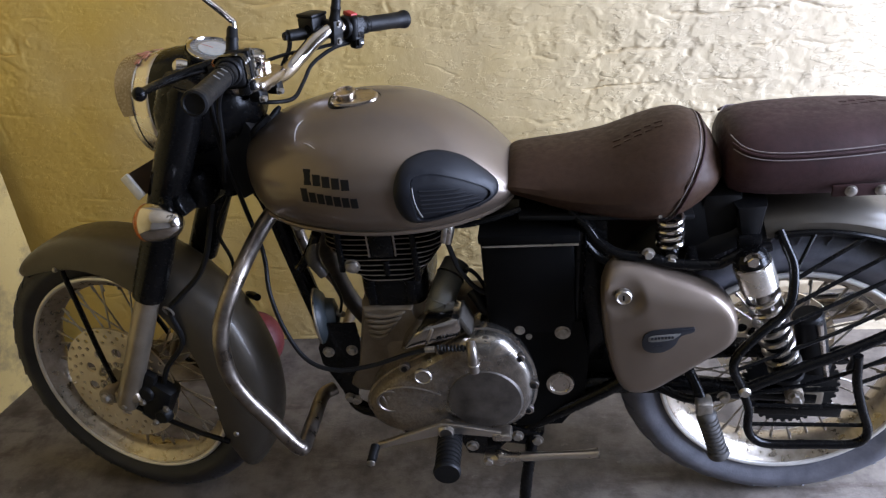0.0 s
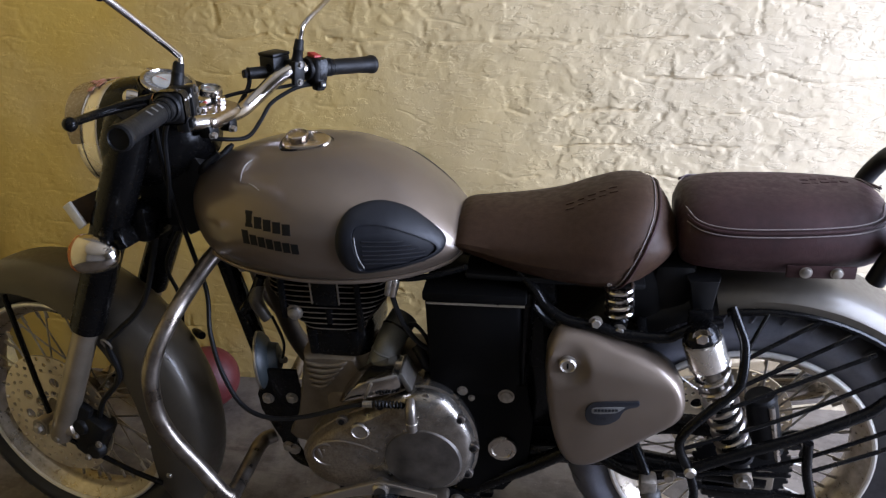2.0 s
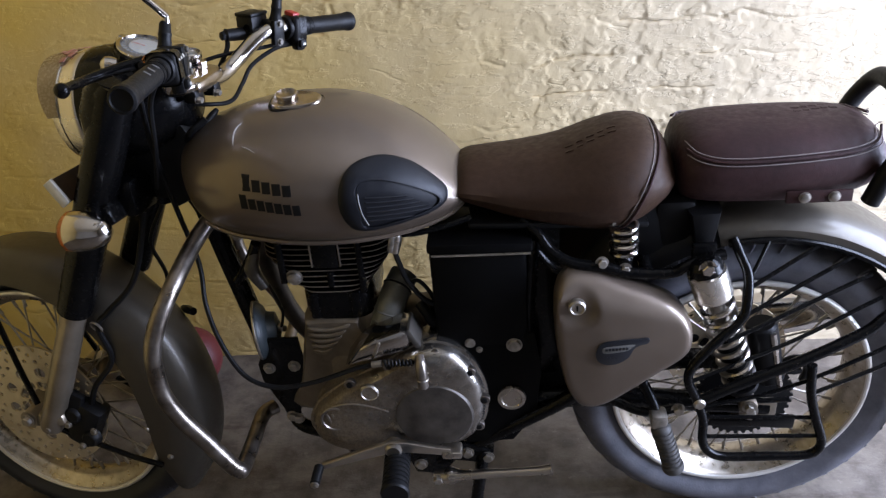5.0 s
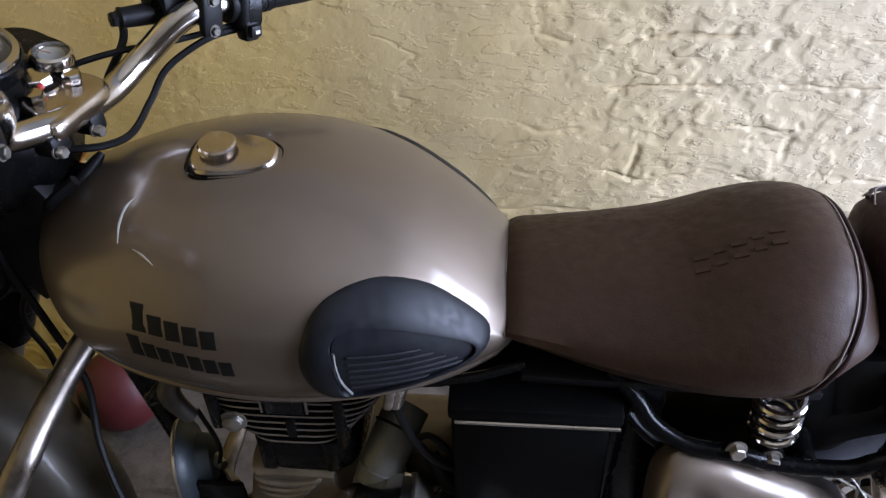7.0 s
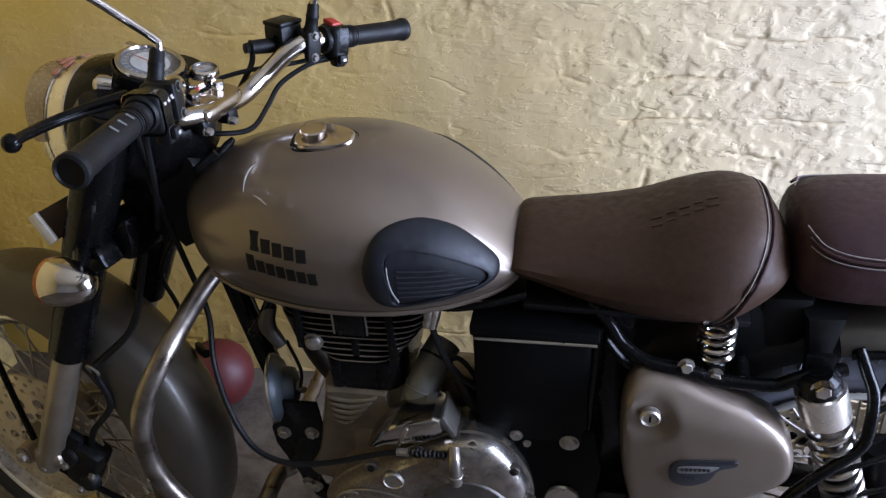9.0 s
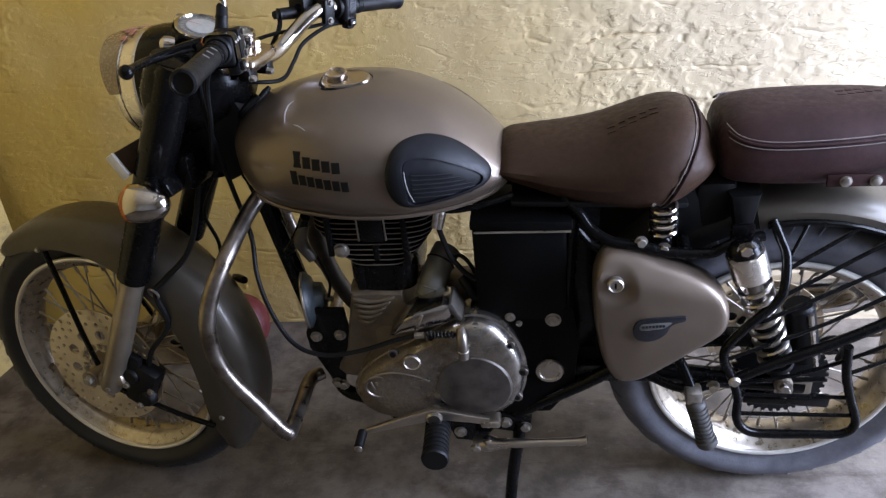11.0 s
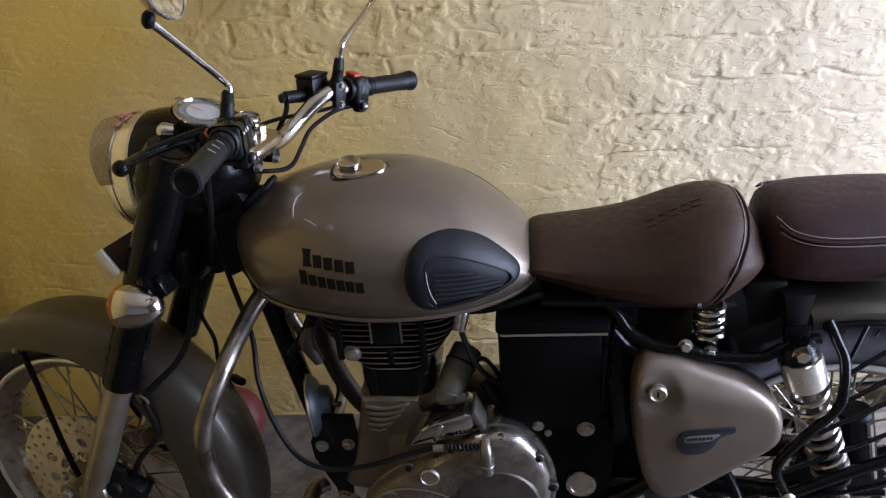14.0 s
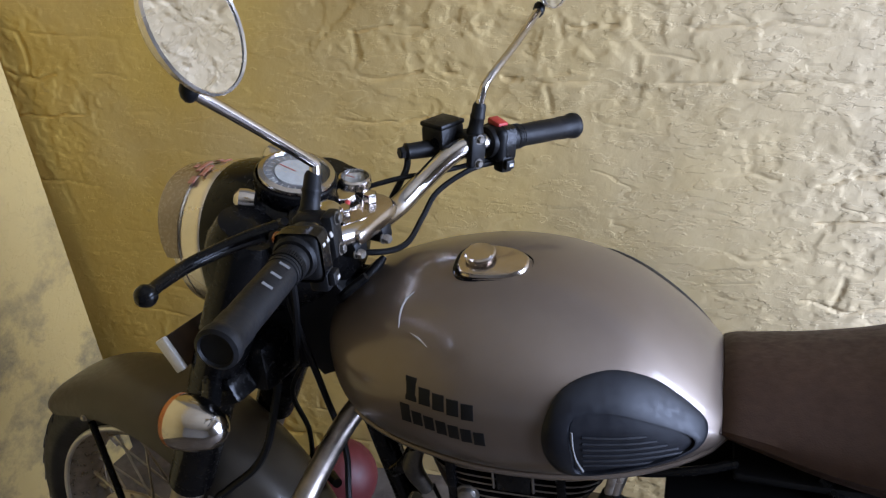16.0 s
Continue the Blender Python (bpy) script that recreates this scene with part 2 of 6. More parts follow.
def concrete():
    n = Nodes("floor_concrete")
    big, mid, fine = n.noise(0.5, 6, 0.6), n.noise(0.09, 6, 0.65), n.noise(0.006, 4)
    colour = n.mix(n.span(big, 0, 1, 0.35, 0.65), (0.078, 0.061, 0.044), (0.170, 0.144, 0.120))
    colour = n.mix(n.span(mid, 0, 0.75, 0.42, 0.62), colour, (0.044, 0.033, 0.024))
    colour = n.mix(n.span(n.noise(0.03, 6, 0.7), 0, 0.5, 0.62, 0.75), colour, (0.28, 0.25, 0.22))
    streak = n.noise(0.10, 6, 0.65, (0.35, 1.6, 1))
    colour = n.mix(n.span(streak, 0, 0.7, 0.56, 0.68), colour, (0.045, 0.030, 0.020))
    colour = n.mix(n.span(n.noise(0.011, 6, 0.75), 0, 0.7, 0.60, 0.70), colour, (0.035, 0.026, 0.019))
    colour = n.mix(n.span(n.noise(0.008, 4, 0.7, (1, 1.3, 1)), 0, 0.6, 0.66, 0.74), colour, (0.33, 0.30, 0.26))
    h = n.bump(fine, 0.001, 0.6, n.bump(mid, 0.005, 0.6))
    return n.set(colour=colour, rough=n.span(mid, 0.5, 0.8), normal=h)


M_FLOOR = concrete()
M_CEIL = plaster("ceiling_paint", (0.60, 0.54, 0.42), (0.66, 0.60, 0.48), (0.4, 0.33, 0.22), 0.4)


# ---- mesh helpers ----
def thing(name, label, category, at=(0, 0, 0), group=""):
    ob = new(name)
    ob.empty_display_size = 0.05
    ob.location = at
    return tagged(ob, label, category, group)


def part(name, bm, material, parent=None, label="", smooth=True, sharp=35):
    """Links a bmesh, given in world metres, as one mesh under a thing or a part."""
    bmesh.ops.recalc_face_normals(bm, faces=bm.faces)
    me = bpy.data.meshes.new(name)
    for f in bm.faces:
        f.smooth = smooth
    if smooth:
        lim = radians(sharp)
        for e in bm.edges:
            if len(e.link_faces) == 2 and e.calc_face_angle(0) > lim:
                e.smooth = False
    bm.to_mesh(me)
    bm.free()
    me.materials.append(material)
    ob = new(name, me)
    if parent is not None:
        if parent.parent is not None and parent.parent.parent is not None:
            parent.parent = parent.parent.parent
        ob.parent = parent
        base = parent
        shift = Vector((0, 0, 0))
        while base is not None:
            shift += base.location
            base = base.parent
        me.transform(Matrix.Translation(-shift))
    if label:
        ob["label"] = label
    return ob


def ring_mesh(rings, closed=True, caps=True, around=True, bm=None):
    """Skins rings of equal count. closed: each ring is a loop; around=False leaves the run of rings open."""
    bm = bm or bmesh.new()
    vs = [[bm.verts.new(p) for p in r] for r in rings]
    n = len(rings[0])
    for a, b in zip(vs, vs[1:]):
        for i in range(n if closed else n - 1):
            j = (i + 1) % n
            try:
                bm.faces.new((a[i], a[j], b[j], b[i]))
            except ValueError:
                pass
    if not around:
        a, b = vs[-1], vs[0]
        for i in range(n if closed else n - 1):
            j = (i + 1) % n
            bm.faces.new((a[i], a[j], b[j], b[i]))
    elif caps and closed:
        bm.faces.new(vs[0][::-1])
        bm.faces.new(vs[-1])
    return bm


def smooth_path(pts, steps=6):
    """A Catmull-Rom line through the points."""
    pts = [Vector(p) for p in pts]
    if len(pts) < 3:
        return pts
    ext = [2 * pts[0] - pts[1]] + pts + [2 * pts[-1] - pts[-2]]
    out = []
    for i in range(1, len(ext) - 2):
        p0, p1, p2, p3 = ext[i - 1 : i + 3]
        for k in range(steps):
            t = k / steps
            out.append(0.5 * (2 * p1 + (p2 - p0) * t + (2 * p0 - 5 * p1 + 4 * p2 - p3) * t * t + (3 * p1 - p0 - 3 * p2 + p3) * t**3))
    out.append(pts[-1])
    return out


def tube(pts, r, seg=10, bend=6, bm=None, m=None, closed=False):
    """A round bar along a smooth line; r is a number or one number for each point."""
    raw = [Vector(p) for p in pts]
    path = smooth_path(raw, bend) if bend else raw
    if m is not None:
        path = [m @ p for p in path]
    if isinstance(r, (int, float)):
        rs = [r] * len(path)
    else:
        rs = [float(v) for v in np.interp(np.linspace(0, len(r) - 1, len(path)), range(len(r)), r)]
    rings = []
    side = None
    for i, p in enumerate(path):
        d = (path[min(i + 1, len(path) - 1)] - path[max(i - 1, 0)]).normalized()
        if side is None:
            side = d.orthogonal().normalized()
        side = (side - d * side.dot(d)).normalized()
        up = d.cross(side)
        rings.append([p + rs[i] * (math.cos(a) * side + math.sin(a) * up) for a in (2 * math.pi * k / seg for k in range(seg))])
    return ring_mesh(rings, bm=bm)


def axis_frame(at, direction):
    d = Vector(direction).normalized()
    s = d.orthogonal().normalized()
    m = Matrix((s, d.cross(s), d)).transposed().to_4x4()
    m.translation = Vector(at)
    return m


def lathe(profile, at, direction, seg=24, bm=None, m=None, caps=True):
    """Turns (radius, height) pairs about an axis through at."""
    f = axis_frame(at, direction)
    if m is not None:
        f = m @ f
    rings = [[f @ Vector((max(r, 1e-5) * math.cos(a), max(r, 1e-5) * math.sin(a), h)) for a in (2 * math.pi * k / seg for k in range(seg))] for r, h in profile]
    return ring_mesh(rings, bm=bm, caps=caps)


def rod(a, b, r, r2=None, seg=10, bm=None, m=None, edge=0.0):
    a, b = Vector(a), Vector(b)
    l = (b - a).length
    r2 = r if r2 is None else r2
    e = min(edge, l / 3)
    prof = [(r - e, 0), (r, e), (r2, l - e), (r2 - e, l)] if e else [(r, 0), (r2, l)]
    return lathe(prof, a, b - a, seg, bm, m)


def block(size, m=None, bevel=0.0, segments=2, bm=None):
    """A box with rounded edges, at the pose m."""
    one = bmesh.new()
    bmesh.ops.create_cube(one, size=1.0)
    bmesh.ops.scale(one, vec=size, verts=one.verts)
    if bevel:
        bmesh.ops.bevel(one, geom=list(one.edges), offset=bevel, segments=segments, affect="EDGES", profile=0.5)
    if m is not None:
        one.transform(m)
    if bm is None:
        return one
    me = bpy.data.meshes.new("tmp")
    one.to_mesh(me)
    one.free()
    bm.from_mesh(me)
    bpy.data.meshes.remove(me)
    return bm


def torus_ring(at, axis, big, small, seg=40, tube_seg=8, bm=None, m=None):
    f = axis_frame(at, axis)
    if m is not None:
        f = m @ f
    rings = []
    for k in range(seg):
        a = 2 * math.pi * k / seg
        rings.append([f @ Vector(((big + small * math.cos(b)) * math.cos(a), (big + small * math.cos(b)) * math.sin(a), small * math.sin(b))) for b in (2 * math.pi * j / tube_seg for j in range(tube_seg))])
    return ring_mesh(rings, around=False, caps=False, bm=bm)


def hex_bolt(at, axis, r=0.008, h=0.007, bm=None, m=None):
    bm = lathe([(r * 1.35, 0), (r * 1.35, h * 0.18)], at, axis, 16, bm, m)
    d = Vector(axis).normalized()
    return lathe([(r, h * 0.18), (r, h * 0.85), (r * 0.82, h)], at, axis, 6, bm, m)


def cap_bolt(at, axis, r=0.008, h=0.006, bm=None, m=None):
    return lathe([(r * 1.25, 0), (r * 1.25, h * 0.2), (r, h * 0.25), (r * 0.9, h * 0.8), (r * 0.5, h)], at, axis, 14, bm, m)


def extrude_outline(outline, y0, y1, bevel=0.0, m=None):
    """A plate from an outline of (x, z) pairs between two depths y."""
    bm = bmesh.new()
    front = [bm.verts.new((x, y0, z)) for x, z in outline]
    back = [bm.verts.new((x, y1, z)) for x, z in outline]
    bm.faces.new(front)
    bm.faces.new(back[::-1])
    n = len(outline)
    for i in range(n):
        j = (i + 1) % n
        bm.faces.new((front[i], back[i], back[j], front[j]))
    bmesh.ops.recalc_face_normals(bm, faces=bm.faces)
    if bevel:
        es = [e for e in bm.edges if all(v in front for v in e.verts) or all(v in back for v in e.verts)]
        bmesh.ops.bevel(bm, geom=es, offset=bevel, segments=2, affect="EDGES", profile=0.5)
    if m is not None:
        bm.transform(m)
    return bm


def round_outline(pts, steps=5):
    """A closed smooth outline through (x, z) pairs."""
    n = len(pts)
    out = []
    for i in range(n):
        p0, p1, p2, p3 = (np.array(pts[(i + k) % n], float) for k in (-1, 0, 1, 2))
        for k in range(steps):
            t = k / steps
            p = 0.5 * (2 * p1 + (p2 - p0) * t + (2 * p0 - 5 * p1 + 4 * p2 - p3) * t * t + (3 * p1 - p0 - 3 * p2 + p3) * t**3)
            out.append((float(p[0]), float(p[1])))
    return out


def interp(x, xs, ys):
    """Smooth interpolation through a table."""
    if x <= xs[0]:
        return ys[0]
    if x >= xs[-1]:
        return ys[-1]
    i = max(k for k in range(len(xs)) if xs[k] <= x)
    i = min(i, len(xs) - 2)
    t = (x - xs[i]) / (xs[i + 1] - xs[i])
    def slope(k):
        if k == 0:
            return (ys[1] - ys[0]) / (xs[1] - xs[0])
        if k == len(xs) - 1:
            return (ys[-1] - ys[-2]) / (xs[-1] - xs[-2])
        return (ys[k + 1] - ys[k - 1]) / (xs[k + 1] - xs[k - 1])
    h = xs[i + 1] - xs[i]
    a, b = slope(i) * h, slope(i + 1) * h
    return (2 * t**3 - 3 * t**2 + 1) * ys[i] + (t**3 - 2 * t**2 + t) * a + (-2 * t**3 + 3 * t**2) * ys[i + 1] + (t**3 - t**2) * b


# ---- the room ----
WALL_Y, LEFT_X, RIGHT_X, BACK_Y, CEIL_Z = 0.50, -1.215, 2.15, -4.00, 2.75


def structure(name, bm, material, label, category, smooth=False):
    return tagged(part(name, bm, material, None, label, smooth), label, category, "", "structure")


def rough_wall():
    """Old brick wall under many coats of paint: broken joints, dabs of plaster, flaked edges and pits, in front of a solid slab."""
    bm = bmesh.new()
    x0, x1, z0, z1, step = LEFT_X - 0.06, 1.50, 0.0, 1.62, 0.0031
    nx, nz = int((x1 - x0) / step) + 1, int((z1 - z0) / step) + 1
    xs, zs = np.linspace(x0, x1, nx), np.linspace(z0, z1, nz)
    n3 = noise.noise

    def ease(v, a, b):
        t = min(1.0, max(0.0, (v - a) / (b - a)))
        return t * t * (3 - 2 * t)

    vs = []
    for z in zs:
        line = []
        for x in xs:
            p = Vector((x, 0.0, z))
            slow, mid, lump, fine = n3(p * 4.2 + Vector((9, 2, 4))), n3(p * 11.0), n3(p * 24.0 + Vector((3, 1, 7))), n3(p * 55.0)
            age = min(0.80, max(0.10, 0.42 + 0.8 * n3(Vector((x * 2.1, 5.0, z * 2.1))) + 0.22 * x))
            # bed joints that wander, widen and vanish
            wob = 0.016 * n3(p * 5.0) + 0.012 * mid + 0.007 * lump
            row = (z + wob + 0.012 * x) / 0.082
            k = math.floor(row)
            f = abs(row - k - 0.5) * 2
            g = abs(((x + wob) / 0.235 + 0.5 * (k % 2) + 0.13 * math.sin(k * 5.1)) % 1.0 - 0.5) * 2
            open_bed = ease(n3(Vector((x * 6.5, 1.0, z * 14.0))) + 0.30 * lump + 0.2 * mid, -0.02, 0.08)
            open_end = ease(n3(Vector((x * 9.0, 4.0, z * 9.0))), 0.16, 0.30)
            h = -0.0064 * age * ease(f, 0.90, 0.985) * open_bed
            h -= 0.0036 * age * ease(g, 0.92, 0.985) * open_end
            # beads of plaster squeezed out beside the joints
            h += 0.0016 * age * ease(f, 0.50, 0.80) * ease(1.0 - f, 0.08, 0.22) * ease(lump + 0.5 * fine, 0.05, 0.40)
            h += 0.0042 * slow + 0.0012 * mid + 0.0007 * lump * (0.4 + 0.6 * age) + 0.0010 * fine * age
            # flaked coats: flat patches with a crisp edge
            flake = n3(Vector((x * 9.0, 8.0, z * 19.0))) + 0.35 * n3(p * 33.0) + 0.22 * fine
            h += 0.0019 * age * ease(flake, 0.08, 0.13) - 0.0016 * age * ease(-flake, 0.24, 0.29)
            chip = n3(Vector((x * 17.0, 3.0, z * 31.0))) + 0.3 * fine
            h -= 0.0032 * age * ease(chip, 0.44, 0.52) * ease(f, 0.35, 0.75)
            h *= 1.0 - 0.45 * ease(x, 0.3, 1.0)
            line.append(bm.verts.new((x, WALL_Y - h + 0.030 * (0.85 - z), z)))
        vs.append(line)
    for a, b in zip(vs, vs[1:]):
        for i in range(nx - 1):
            bm.faces.new((a[i], a[i + 1], b[i + 1], b[i]))
    return bm


def slab(x0, x1, y0, y1, z0, z1):
    return block((x1 - x0, y1 - y0, z1 - z0), Matrix.Translation(((x0 + x1) / 2, (y0 + y1) / 2, (z0 + z1) / 2)))

wall_north = structure("wall_north", rough_wall(), M_WALL, "old brick wall thickly painted yellow, uneven and chipped", "wall", True)
structure("wall_north_core", slab(LEFT_X - 0.3, RIGHT_X + 0.2, WALL_Y + 0.06, WALL_Y + 0.3, -0.1, CEIL_Z), M_PLAIN, "faded plastered masonry above the yellow paint", "wall")
structure("floor", slab(-3.4, RIGHT_X + 0.2, BACK_Y - 0.2, 0.8, -0.12, 0.0), M_FLOOR, "rough stained grey concrete floor", "floor")
structure("ceiling", slab(-3.4, RIGHT_X + 0.2, BACK_Y - 0.2, WALL_Y + 0.3, CEIL_Z, CEIL_Z + 0.15), M_CEIL, "plain plastered ceiling", "ceiling")


# ---- the motorcycle ----
bike = thing("motorcycle", "taupe grey classic motorcycle with brown leather seats, parked", "motorcycle")
STEER = Matrix.Translation((-0.645, 0, 0.30)) @ Matrix.Rotation(radians(-12), 4, Vector((math.sin(radians(25)), 0, math.cos(radians(25))))) @ Matrix.Translation((0.645, 0, -0.30))


def wheel(name, hub, r_tyre, half, r_lip, m, label, tread, rubber):
    """A spoked wheel about the y axis at hub, turned by m."""
    m = m or Matrix()
    hub = Vector(hub)
    root = part(name, lathe([(0.020, -0.062), (0.034, -0.060), (0.036, -0.034), (0.026, -0.028), (0.026, 0.028), (0.036, 0.034), (0.034, 0.060), (0.020, 0.062)], hub, (0, 1, 0), 28, m=m), M_CAST, bike, label)
    # tyre
    prof = []
    for k in range(19):
        a = radians(-118 + 236 * k / 18)
        y = half * math.sin(a)
        mid = (r_tyre + r_lip) / 2
        r = mid + (r_tyre - mid) * (math.cos(a) if math.cos(a) > 0 else 0.85 * math.cos(a))
        prof.append((r, y))
    prof = [(r_lip - 0.010, -half * 0.55), (r_lip + 0.003, -half * 0.66)] + prof + [(r_lip + 0.003, half * 0.66), (r_lip - 0.010, half * 0.55)]
    tyre = part("tyre", lathe(prof, hub, (0, 1, 0), 96, m=m, caps=False), rubber, root, "black road tyre with worn tread")
    bm = bmesh.new()
    count = tread
    for k in range(count):
        for sgn in (-1, 1):
            a0 = 2 * math.pi * (k + (0.5 if sgn > 0 else 0)) / count
            pts = []
            for q in range(5):
                y = sgn * half * (0.18 + 0.17 * q)
                s = abs(y) / half
                r = (r_tyre + r_lip) / 2 + (r_tyre - (r_tyre + r_lip) / 2) * math.sqrt(max(0.0, 1 - s * s)) - 0.0016
                a = a0 + 0.05 * q * (24 / count)
                pts.append(hub + Vector((r * math.cos(a), y, r * math.sin(a))))
            tube(pts, 0.0035, 5, 0, bm, m)
    part("tread_block", bm, rubber, root)["kind"] = "stuff"
    # rim
    w = half * 0.84
    side = [(r_lip - 0.001, w * 0.80), (r_lip + 0.004, w * 0.93), (r_lip + 0.0035, w), (r_lip - 0.001, w * 1.02), (r_lip - 0.007, w * 0.98), (r_lip - 0.012, w * 0.80), (r_lip - 0.024, w * 0.62), (r_lip - 0.030, w * 0.30), (r_lip - 0.032, 0)]
    inner = [(r_lip - 0.027, 0), (r_lip - 0.024, w * 0.30), (r_lip - 0.014, w * 0.60), (r_lip - 0.001, w * 0.80)]
    rim = side + [(r, -y) for r, y in side[-2::-1]] + [(r, -y) for r, y in inner[::-1]] + inner
    part("rim", lathe(rim, hub, (0, 1, 0), 96, m=m, caps=False), M_RIM, root, "dusty chromed steel rim")
    for sgn in (-1, 1):
        lip = torus_ring(hub + Vector((0, sgn * w * 0.99, 0)), (0, 1, 0), r_lip - 0.001, 0.0052, 96, 8)
        lip.transform(m)
        part("rim_lip", lip, M_LIP, root, "bright rim lip")
    # spokes
    n = 36
    for k in range(n):
        a = 2 * math.pi * k / n
        sgn = 1 if k % 2 else -1
        b = a + (0.62 if (k // 2) % 2 else -0.62)
        bm = tube([hub + Vector((0.036 * math.cos(b), sgn * 0.035, 0.036 * math.sin(b))), hub + Vector(((r_lip - 0.030) * math.cos(a), sgn * 0.004, (r_lip - 0.030) * math.sin(a)))], 0.0021, 6, 0, None, m)
        rod(hub + Vector(((r_lip - 0.050) * math.cos(a), sgn * 0.005, (r_lip - 0.050) * math.sin(a))), hub + Vector(((r_lip - 0.028) * math.cos(a), sgn * 0.004, (r_lip - 0.028) * math.sin(a))), 0.0034, None, 6, bm, m)
        part("spoke", bm, M_STEEL, root)
    return root


FRONT, REAR = (-0.692, 0.0, 0.322), (0.692, 0.0, 0.325)
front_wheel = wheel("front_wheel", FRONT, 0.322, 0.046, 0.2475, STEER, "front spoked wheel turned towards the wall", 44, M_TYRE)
rear_wheel = wheel("rear_wheel", REAR, 0.325, 0.056, 0.2395, None, "rear spoked wheel", 38, M_TYRE_LIT)


def fender(name, hub, a0, a1, crown, edges, half, m, label, thick=0.0022):
    """A mudguard: an arch section swept round the hub. edges: table of angle and edge radius; crown: table of angle and top radius."""
    rings = []
    n = 48
    for k in range(n + 1):
        a = a0 + (a1 - a0) * k / n
        rc, re, hw = (interp(a, *tab) for tab in (crown, edges, half))
        ring = []
        prof = []
        for j in range(15):
            s = -1 + 2 * j / 14
            y = hw * math.copysign(min(1.0, 1.25 * abs(s)) ** 0.9, s)
            f = abs(s)
            r = rc - (rc - re) * (f**3.2)
            prof.append((r, y))
        inner = [(r - thick * (1 - abs(y) / hw * 0.5) - 0.0005, y * (1 - thick / hw)) for r, y in prof][::-1]
        for r, y in prof + inner:
            ring.append(Vector(hub) + Vector((r * math.cos(radians(a)), y, r * math.sin(radians(a)))))
        rings.append([m @ p for p in ring] if m is not None else ring)
    return part(name, ring_mesh(rings), M_PAINT_SHADED, bike, label)


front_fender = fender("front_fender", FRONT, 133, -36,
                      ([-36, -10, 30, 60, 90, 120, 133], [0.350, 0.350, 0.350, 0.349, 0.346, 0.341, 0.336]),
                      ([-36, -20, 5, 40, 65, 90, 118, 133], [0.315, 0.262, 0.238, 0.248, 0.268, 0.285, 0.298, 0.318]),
                      ([-36, -25, 0, 60, 100, 122, 129, 133], [0.050, 0.074, 0.078, 0.078, 0.077, 0.066, 0.050, 0.028]), STEER, "deep taupe front mudguard, shade put into its paint")
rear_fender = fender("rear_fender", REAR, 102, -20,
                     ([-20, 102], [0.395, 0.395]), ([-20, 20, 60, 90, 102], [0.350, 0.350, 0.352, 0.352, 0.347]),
                     ([-20, 40, 102], [0.088, 0.088, 0.085]), None, "taupe rear mudguard, shade put into its paint")
for side in (-1, 1):
    rail = [(REAR[0] + 0.3515 * math.cos(radians(a)), side * 0.0885, REAR[2] + 0.3515 * math.sin(radians(a))) for a in range(100, -21, -5)]
    part("fender_rail", tube(rail, 0.0062, 10, 0), M_BLACK, rear_fender, "black rail under the mudguard's edge")
front_half = fender("inner_mudguard", REAR, 150, 100, ([100, 150], [0.392, 0.392]), ([112, 150], [0.345, 0.335]), ([112, 150], [0.083, 0.082]), None, "black plastic inner mudguard")
front_half.data.materials[0] = M_SATIN


# tank
TX = [-0.300, -0.287, -0.256, -0.206, -0.15, -0.08, 0.0, 0.07, 0.12, 0.16, 0.182, 0.190]
TTOP = [0.850, 0.882, 0.903, 0.920, 0.933, 0.939, 0.932, 0.906, 0.873, 0.836, 0.808, 0.795]
TBOT = [0.815, 0.782, 0.757, 0.744, 0.738, 0.733, 0.731, 0.733, 0.738, 0.746, 0.756, 0.766]
TWID = [0.030, 0.070, 0.112, 0.143, 0.162, 0.174, 0.170, 0.153, 0.131, 0.106, 0.088, 0.074]


def tank_side(x, z):
    """Half the tank's width at a place of its side."""
    zt, zb, w = interp(x, TX, TTOP), interp(x, TX, TBOT), interp(x, TX, TWID)
    zm = zb + 0.46 * (zt - zb)
    if z >= zm:
        f = min(1.0, (z - zm) / (zt - zm))
        return w * (1 - f**2.15) ** 0.56
    f = min(1.0, (zm - z) / (zm - zb))
    return w * (1 - 0.24 * f**2.4)


def tank_mesh():
    rings = []
    n = 44
    for k in range(n + 1):
        x = TX[0] + (TX[-1] - TX[0]) * (0.5 - 0.5 * math.cos(math.pi * k / n))
        zt, zb = interp(x, TX, TTOP), interp(x, TX, TBOT)
        half = []
        for j in range(21):
            s = j / 20
            z = zb + (zt - zb) * math.sin(s * math.pi / 2) ** 1.0
            half.append((tank_side(x, z) if j < 20 else 0.0, z))
        ring = [Vector((x, -y, z)) for y, z in half] + [Vector((x, y, z)) for y, z in half[-2::-1]]
        rings.append(ring)
    return ring_mesh(rings)


tank = part("fuel_tank", tank_mesh(), M_PAINT, bike, "taupe metallic painted teardrop fuel tank", sharp=60)


def on_tank(outline, lift, rim=0.012, rise=None):
    """A thin raised piece that follows the tank's left side; outline of (x, z) pairs."""
    bm = bmesh.new()
    cx, cz = (sum(p[i] for p in outline) / len(outline) for i in (0, 1))
    levels = [(1.0, -0.004), (1.0, lift * 0.45), (1 - rim, lift), (0.75, lift), (0.5, lift), (0.25, lift)]
    rows = []
    for s, h in levels:
        rows.append([Vector((cx + (x - cx) * s, -(tank_side(cx + (x - cx) * s, cz + (z - cz) * s) + h), cz + (z - cz) * s)) for x, z in outline])
    ring_mesh(rows, caps=False, bm=bm)
    bm.verts.ensure_lookup_table()
    n = len(outline)
    bm.faces.new(bm.verts[-n:])
    return bm


